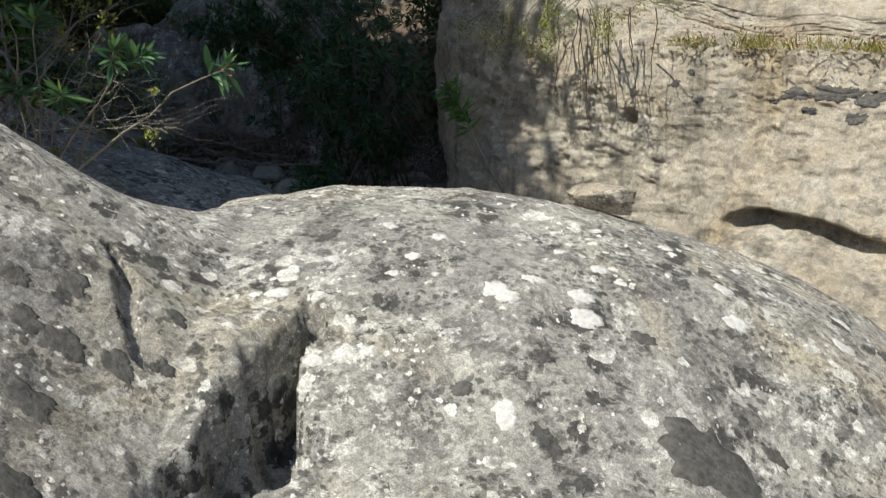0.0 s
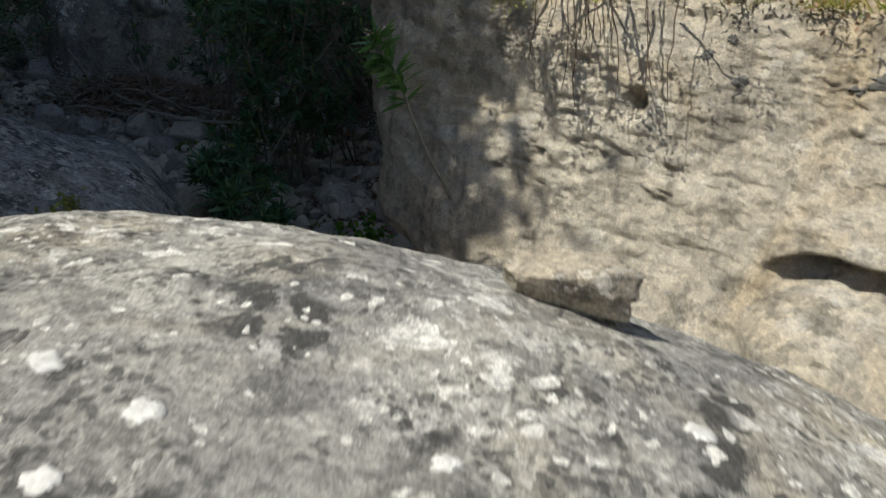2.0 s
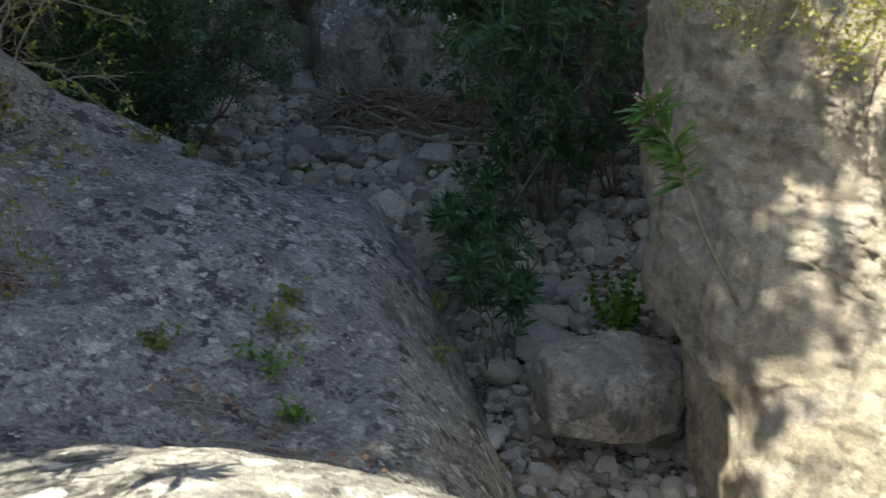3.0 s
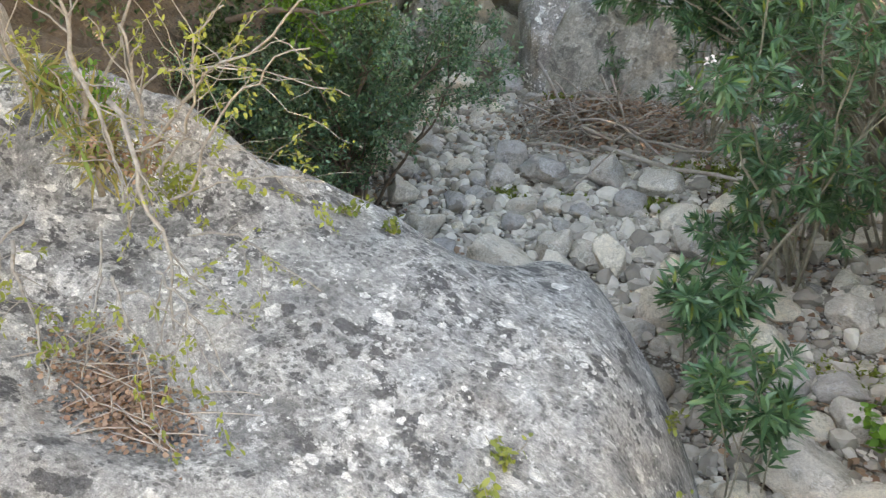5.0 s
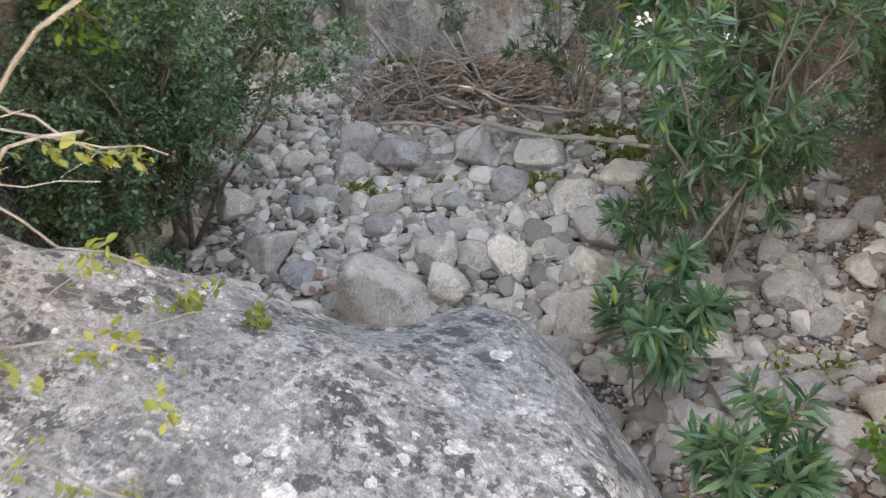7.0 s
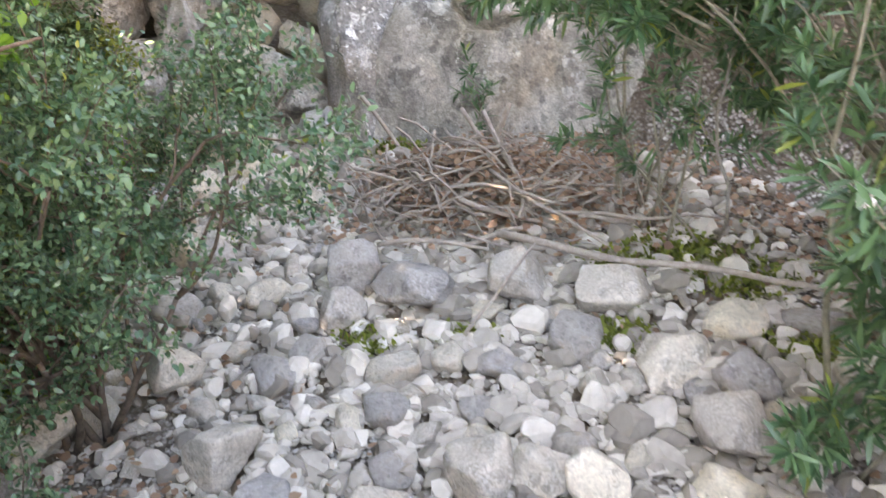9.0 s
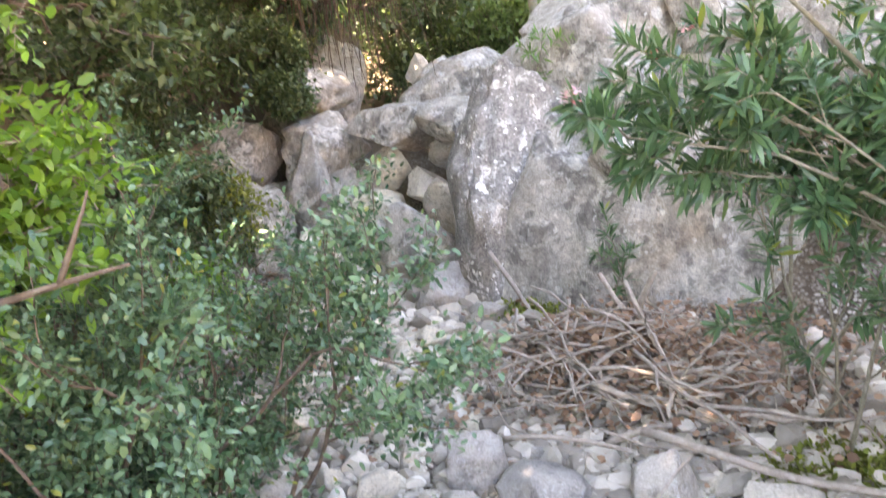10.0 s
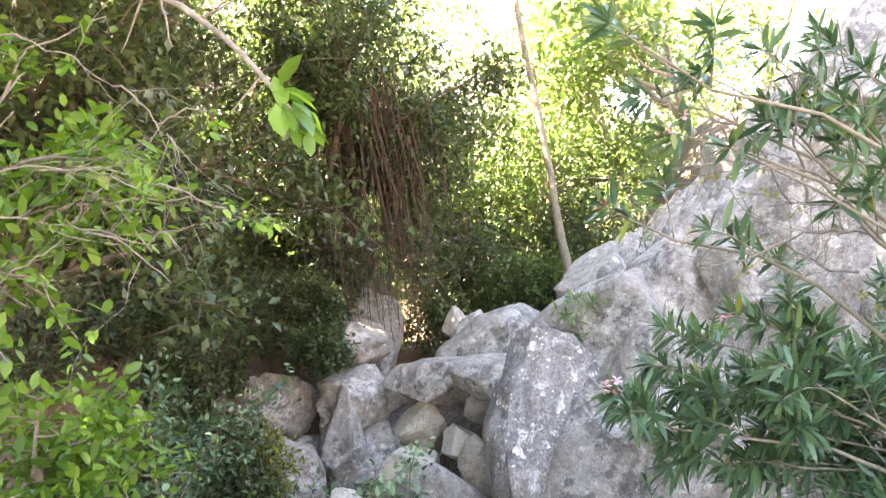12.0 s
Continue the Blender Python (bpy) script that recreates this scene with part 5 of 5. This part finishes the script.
# sunlit trees at the head of the gorge
for k, (x, y, z, h) in enumerate([(-11.8, 21, 4.0, 5.0), (-13, 25, 4.5, 6.0), (-5.0, 21, 3.0, 4.2), (-3.6, 18.0, 3.8, 3.0), (-5.6, 25, 3.6, 4.6), (-14, 32, 5, 7), (-6.4, 33, 4.5, 5.0), (-10.5, 34, 4.5, 3.2), (-9, 42, 5.5, 4), (-3.5, 27, 6, 5)]):
    r = np.random.default_rng(100 + k)
    leafy("plane_tree", (x, y, z), r, [((x, y, z - 1.5), (r.normal(0, 0.15), r.normal(0, 0.15), 1), h * 0.6, 0.09)], DIAMOND, M_TWIG, M_SUNNY, "sunlit light green tree up the gorge", "tree", 46, 0.16, depth=4, fork=3, spread=0.7, lift=0.05, group="far trees", reach=0.25, wood_name="trunk")
for k, (x, y, h) in enumerate([(-6.3, 17.0, 2.6), (-7.0, 18.2, 3.0), (-5.6, 16.9, 2.2), (-7.7, 19.6, 3.2), (-6.5, 20.6, 3.4), (-5.2, 18.6, 3.2), (-4.4, 17.6, 3.0)]):
    r = np.random.default_rng(300 + k)
    z = float(ground_height(np.array([x]), np.array([y]))[0])
    leafy("young_tree", (x, y, z), r, [((x, y, z - 0.2), (r.normal(0, 0.12), r.normal(0, 0.12), 1), h * 0.55, 0.05)], DIAMOND, M_TWIG, M_SUNNY, "slender light green tree in the gully", "tree", 40, 0.1, depth=4, fork=3, spread=0.7, lift=0.05, group="gully trees", reach=0.16, wood_name="trunk")
r = np.random.default_rng(120)
for a, b, t in [((-4.78, 15.46, 2.72), (-5.17, 15.59, 5.35), 0.055), ((-5.39, 16.83, 2.71), (-5.45, 16.91, 4.29), 0.06)]:
    ob = thing("slender_tree", a, "slender bare leaning tree trunk", "tree", "far trunks")
    part("trunk", tube(bend((0.05, 0, -1.3), np.array(b) - np.array(a), 0, 0.012, 12, random.Random(3)), (t, t * 0.5), 6), M_STEM, ob)
for k, (x, y, s) in enumerate([(-7.0, 17.5, 0.8), (-5.9, 18.2, 0.9), (-8.0, 19, 1.0), (-6.4, 20, 1.0), (-5.0, 17.0, 0.7), (-6.1, 16.0, 0.62), (-5.4, 16.2, 0.6), (-6.6, 16.8, 0.8)]):
    r = np.random.default_rng(130 + k)
    z = float(ground_height(np.array([x]), np.array([y]))[0])
    leafy("thicket_bush", (x, y, z), r, [((x, y, z - 0.1), (r.normal(0, 0.6), r.normal(-0.2, 0.6), 1), s, 0.016) for _ in range(7)], DIAMOND, M_BARK, M_WOODS if k % 3 else M_SUNNY, "green thicket at the head of the gully", "bush", 42, 0.078, depth=2, fork=4, spread=0.7, group="thickets", reach=0.08)

# on and from the tall boulder
for k, (x, y, z) in enumerate([(0.45, 6.1, 1.72), (0.72, 5.9, 1.70)]):
    leafy("rock_shrub", (x, y, z), np.random.default_rng(140 + 3 * k), [((x + 0.09 * i, y - 0.07 * i, z), w, 0.27, 0.007) for i, w in enumerate([(-0.9, -0.6, -0.5), (-0.6, -0.9, -0.6), (-0.9, -0.4, 0.0), (-0.2, -1, -0.5), (-0.5, -0.8, 0.0), (0.3, -0.8, -0.3)])],
          OVAL, M_TWIG, M_OLIVE, "yellow-green shrub overhanging the rock face", "shrub", 17, 0.02, depth=2, fork=3, spread=0.5, lift=-0.2, reach=0.025, group="rock face shrubs")
ob = thing("hanging_roots", (1.02, 5.85, 1.5), "thin dry roots hanging down the rock face", "roots")
r = np.random.default_rng(141)
for k in range(14):
    x = r.normal(0.05, 0.14)
    pts = bend((x, -0.75 * x + 0.02, 0.1), (x + r.normal(0, 0.05), -0.75 * x - 0.22, r.uniform(-0.65, -0.15)), 0, 0.05, 9, random.Random(k + 5))
    part("root", tube(pts, (0.004, 0.002), 4), M_ROOT, ob)
r = np.random.default_rng(142)
n = 2200
clump = r.uniform(1.5, 3.4, 26)
gx = clump[r.integers(0, 26, n)] + r.normal(0, 0.05, n)
P = np.stack([gx, 5.65 - 0.62 * (gx - 1.6) + r.normal(0.12, 0.13, n), np.full(n, 1.36) - 0.03 * (gx - 1.6)], 1)
solid("dry_grass", scatter(NEEDLE, P, r.normal(0, 0.5, (n, 3)) + np.array((-0.1, -0.15, 0.8)), r.uniform(0.03, 0.13, n), r), M_HAY, "dry yellow-green grass on top of the boulder", "grass", kind="stuff")
solid("dry_herbs", scatter(OVAL, P[:900] + r.normal(0, 0.05, (900, 3)) + np.array((0, 0, 0.03)), r.normal(0, 1, (900, 3)), r.uniform(0.015, 0.035, 900), r), M_DRY, "withered brown herbs among the grass", "herbs", kind="stuff")


def tuft(place, seed, label, material, leaf=OVAL, size=0.04, count=60, wide=0.1, tall=0.12, name="seedling", category="plant", group=""):
    r = np.random.default_rng(seed)
    ob = thing(name, place, label, category, group)
    P, W = [], []
    for k in range(7):
        pts = bend((0, 0, -0.02), (r.normal(0, wide * 0.6), r.normal(0, wide * 0.6), tall * r.uniform(0.5, 1.1)), 0, 0.04, 6, random.Random(seed + k))
        part("stem", tube(pts, (0.003, 0.0015), 4), M_STEM, ob)
        q, w = along(r, pts, count // 7, 0.25)
        P.append(q + r.normal(0, wide * 0.12, q.shape))
        W.append(w * 3 + r.normal(0, 0.7, q.shape))
    P = np.concatenate(P)
    part("leaves", scatter(leaf, P, np.concatenate(W), size * r.uniform(0.6, 1.2, len(P)), r), material, ob)
    return ob


def on_dome(x, y):
    return float(dome_height(np.array([x]), np.array([y]))[0])


tuft((-0.1, 7.5, -0.62), 150, "bright green leafy herb between the stones", M_FRESH, BROAD, 0.05, 420, 0.2, 0.34, "green_herb")
for k, (x, y, m, s) in enumerate([(-1.26, 5.35, M_OLIVE, 0.1), (-1.18, 5.1, M_FRESH, 0.1), (-1.32, 5.55, M_OLIVE, 0.08), (-0.86, 6.12, M_OLIVE, 0.1), (-1.05, 6.65, M_OLIVE, 0.06), (-2.5, 6.35, M_MOSS, 0.07), (-2.3, 6.4, M_MOSS, 0.07), (-1.5, 4.9, M_OLIVE, 0.07), (-1.0, 4.9, M_FRESH, 0.08)]):
    tuft((x, y, on_dome(x, y)), 160 + k, "small yellow-green seedling rooted in a rock crack", m, OVAL, 0.035, 60, s, s, group="rock seedlings")
for k, (x, y, s) in enumerate([(-2.0, 10.45, 0.3), (-1.5, 10.3, 0.3), (-1.75, 10.6, 0.25), (-2.75, 9.72, 0.14), (-3.25, 9.62, 0.15), (-1.25, 9.75, 0.2), (-2.05, 9.75, 0.16), (-0.45, 8.2, 0.2), (-3.9, 11.75, 0.16), (-3.7, 11.75, 0.15)]):
    r = np.random.default_rng(180 + k)
    n = int(2600 * s)
    x1, y1 = x + r.normal(0, s * 0.5, n), y + r.normal(0, s * 0.35, n)
    P = np.stack([x1, y1, ground_height(x1, y1) + r.uniform(0.005, 0.06, n)], 1)
    solid("moss_patch", scatter(OVAL, P, r.normal(0, 0.6, (n, 3)) + np.array((0, 0, 0.5)), r.uniform(0.02, 0.05, n), r), M_MOSS, "yellow-green moss and low herbs on the bank", "moss", "moss patches", "stuff")

for k, (x, y, z, m) in enumerate([(-2.95, 5.45, 1.15, M_HAY), (-3.05, 5.5, 1.3, M_FRESH), (-2.85, 5.55, 1.1, M_DRY), (-2.75, 5.6, 1.0, M_OLIVE), (-3.15, 5.4, 1.35, M_HAY)]):
    tuft((x, y, z - 0.1), 240 + k, "tangle of grass and withered leaves under the shrub", m, NEEDLE if m is M_HAY else OVAL, 0.14 if m is M_HAY else 0.035, 220, 0.16, 0.25, "grass_tuft", "grass", "shrub foot growth")

# ---- driftwood, litter ----
r = np.random.default_rng(210)
ob = thing("driftwood_pile", (-3.0, 11.05, -0.2), "tangled heap of grey driftwood and brown reeds", "driftwood")
for k in range(210):
    c = np.array((r.normal(0.05, 0.42), r.normal(0, 0.28), 0.0))
    c[2] = 0.32 * math.exp(-((c[0] / 0.75) ** 2 + (c[1] / 0.4) ** 2)) * r.uniform(0.2, 1.0) + 0.04
    a = r.uniform(-0.5, 2.3)
    l = r.uniform(0.25, 0.8) if k > 12 else r.uniform(0.7, 1.2)
    d = np.array((math.cos(a), -math.sin(a) * 0.7, r.normal(0, 0.34))) * l / 2
    t = r.uniform(0.004, 0.010) if k > 40 else r.uniform(0.011, 0.02)
    part("stick", tube(bend(c - d, c + d, r.normal(0, 0.05), 0.05, 7, random.Random(k)), (t, t * 0.6), 6 if t > 0.006 else 4), M_STICK, ob)
for foot, tip, thick, label in [((-2.75, 10.35, -0.12), (-1.1, 9.95, -0.12), 0.023, "long grey dead branch lying over stones"), ((-3.05, 11.35, -0.1), (-2.85, 11.45, 0.32), 0.028, "short pale dead stump standing in the heap"), ((-2.9, 10.9, 0.05), (-2.1, 10.15, -0.05), 0.014, "thin straight dead stick across the heap"), ((-4.0, 7.6, -0.2), (-3.0, 7.65, -0.25), 0.018, "dead branch lying in leaf litter"), ((-2.75, 9.55, -0.3), (-2.45, 9.95, 0.02), 0.011, "dry stick leaning on the stones")]:
    solid("dead_branch", tube(bend(foot, tip, 0.0, 0.02, 10, random.Random(7)), (thick, thick * 0.6), 6), M_STICK, label, "branch")


def litter(name, label, n, seed, draw, lift=0.012, size=(0.025, 0.06)):
    r = np.random.default_rng(seed)
    P = np.array([q for q in (draw(r) for _ in range(n)) if q is not None])
    P[:, 2] += r.uniform(0.0, lift, len(P))
    solid(name, scatter(BROAD, P, r.normal(0, 1, P.shape) * np.array((1, 1, 0.3)), r.uniform(*size, len(P)), r, 0.35), M_DRY, label, "leaf litter", kind="stuff")


def bank_spot(r):
    y = r.uniform(7.3, 12.2)
    side = r.random()
    x = bank_left(y) + r.exponential(0.45) if side < 0.35 else bank_right(y) - r.exponential(0.55)
    if y < 8 and x < -1.2 and x > -2.9:
        return None
    x, y = np.array([x]), np.array([y])
    return float(x[0]), float(y[0]), float(ground_height(x, y)[0]) + 0.01


def heap_spot(r):
    x, y = r.normal(-2.9, 0.55), r.normal(11.1, 0.35)
    return x, y, float(ground_height(np.array([x]), np.array([y]))[0]) + 0.2 * math.exp(-((x + 3) / 0.75) ** 2 - ((y - 11.05) / 0.4) ** 2)


def hollow_spot(r):
    x = r.normal(-2.42, 0.15)
    y = 4.95 - 0.15 * (x + 2.42) + r.normal(0, 0.08)
    return x, y, on_dome(x, y) + 0.004


def seam_spot(r):
    x = r.uniform(-1.4, -0.5)
    y = 4.72 - 0.2 * (x + 1) + r.normal(0, 0.08)
    return x, y, on_dome(x, y) + 0.004


def shade_spot(r):
    x, y = r.normal(-3.5, 0.45), r.normal(7.95, 0.28)
    return x, y, max(float(ground_height(np.array([x]), np.array([y]))[0]), on_dome(x, y) if y < 7.7 else -9) + 0.01


def gap_spot(r):
    x, y = r.normal(-0.8, 0.5), r.normal(8.0, 0.7)
    return x, y, float(ground_height(np.array([x]), np.array([y]))[0]) + 0.01


litter("leaf_litter", "brown dead leaves along the creek banks", 5200, 220, bank_spot, 0.05)
litter("leaf_litter", "brown dead leaves in the driftwood heap", 2600, 221, heap_spot, 0.14)
litter("leaf_litter", "brown leaf litter caught in a rock hollow", 2000, 222, hollow_spot, 0.02, (0.008, 0.024))
litter("leaf_litter", "dead leaves caught in the seam between boulders", 160, 223, seam_spot, 0.02, (0.012, 0.032))
def cleft_spot(r):
    x, y = r.normal(-0.35, 0.2), r.normal(6.2, 0.5)
    return x, y, float(ground_height(np.array([x]), np.array([y]))[0]) + 0.01


litter("leaf_litter", "dead leaves in the cleft under the wedged block", 500, 226, cleft_spot, 0.04)
litter("leaf_litter", "brown dead leaves under the bush", 2400, 224, shade_spot, 0.09)
litter("leaf_litter", "scattered dead leaves between creek stones", 350, 225, gap_spot, 0.04)
for draw, n, seed, label in ((hollow_spot, 40, 230, "thin dead twigs lying in the rock hollow"), (seam_spot, 26, 231, "thin dead twigs lying between boulders")):
    r = np.random.default_rng(seed)
    ob = thing("twig_litter", draw(r), label, "twigs")
    o = np.array(ob.location)
    for k in range(n):
        p = np.array(draw(r)) - o + np.array((0, 0, 0.015))
        a, l = r.uniform(0, 3.14), r.uniform(0.06, 0.2)
        d = np.array((math.cos(a), math.sin(a) * 0.6, r.normal(0, 0.12))) * l
        part("twig", tube(bend(p - d, p + d, 0.01, 0.03, 6, random.Random(k)), (0.0035, 0.002), 4), M_STICK, ob)
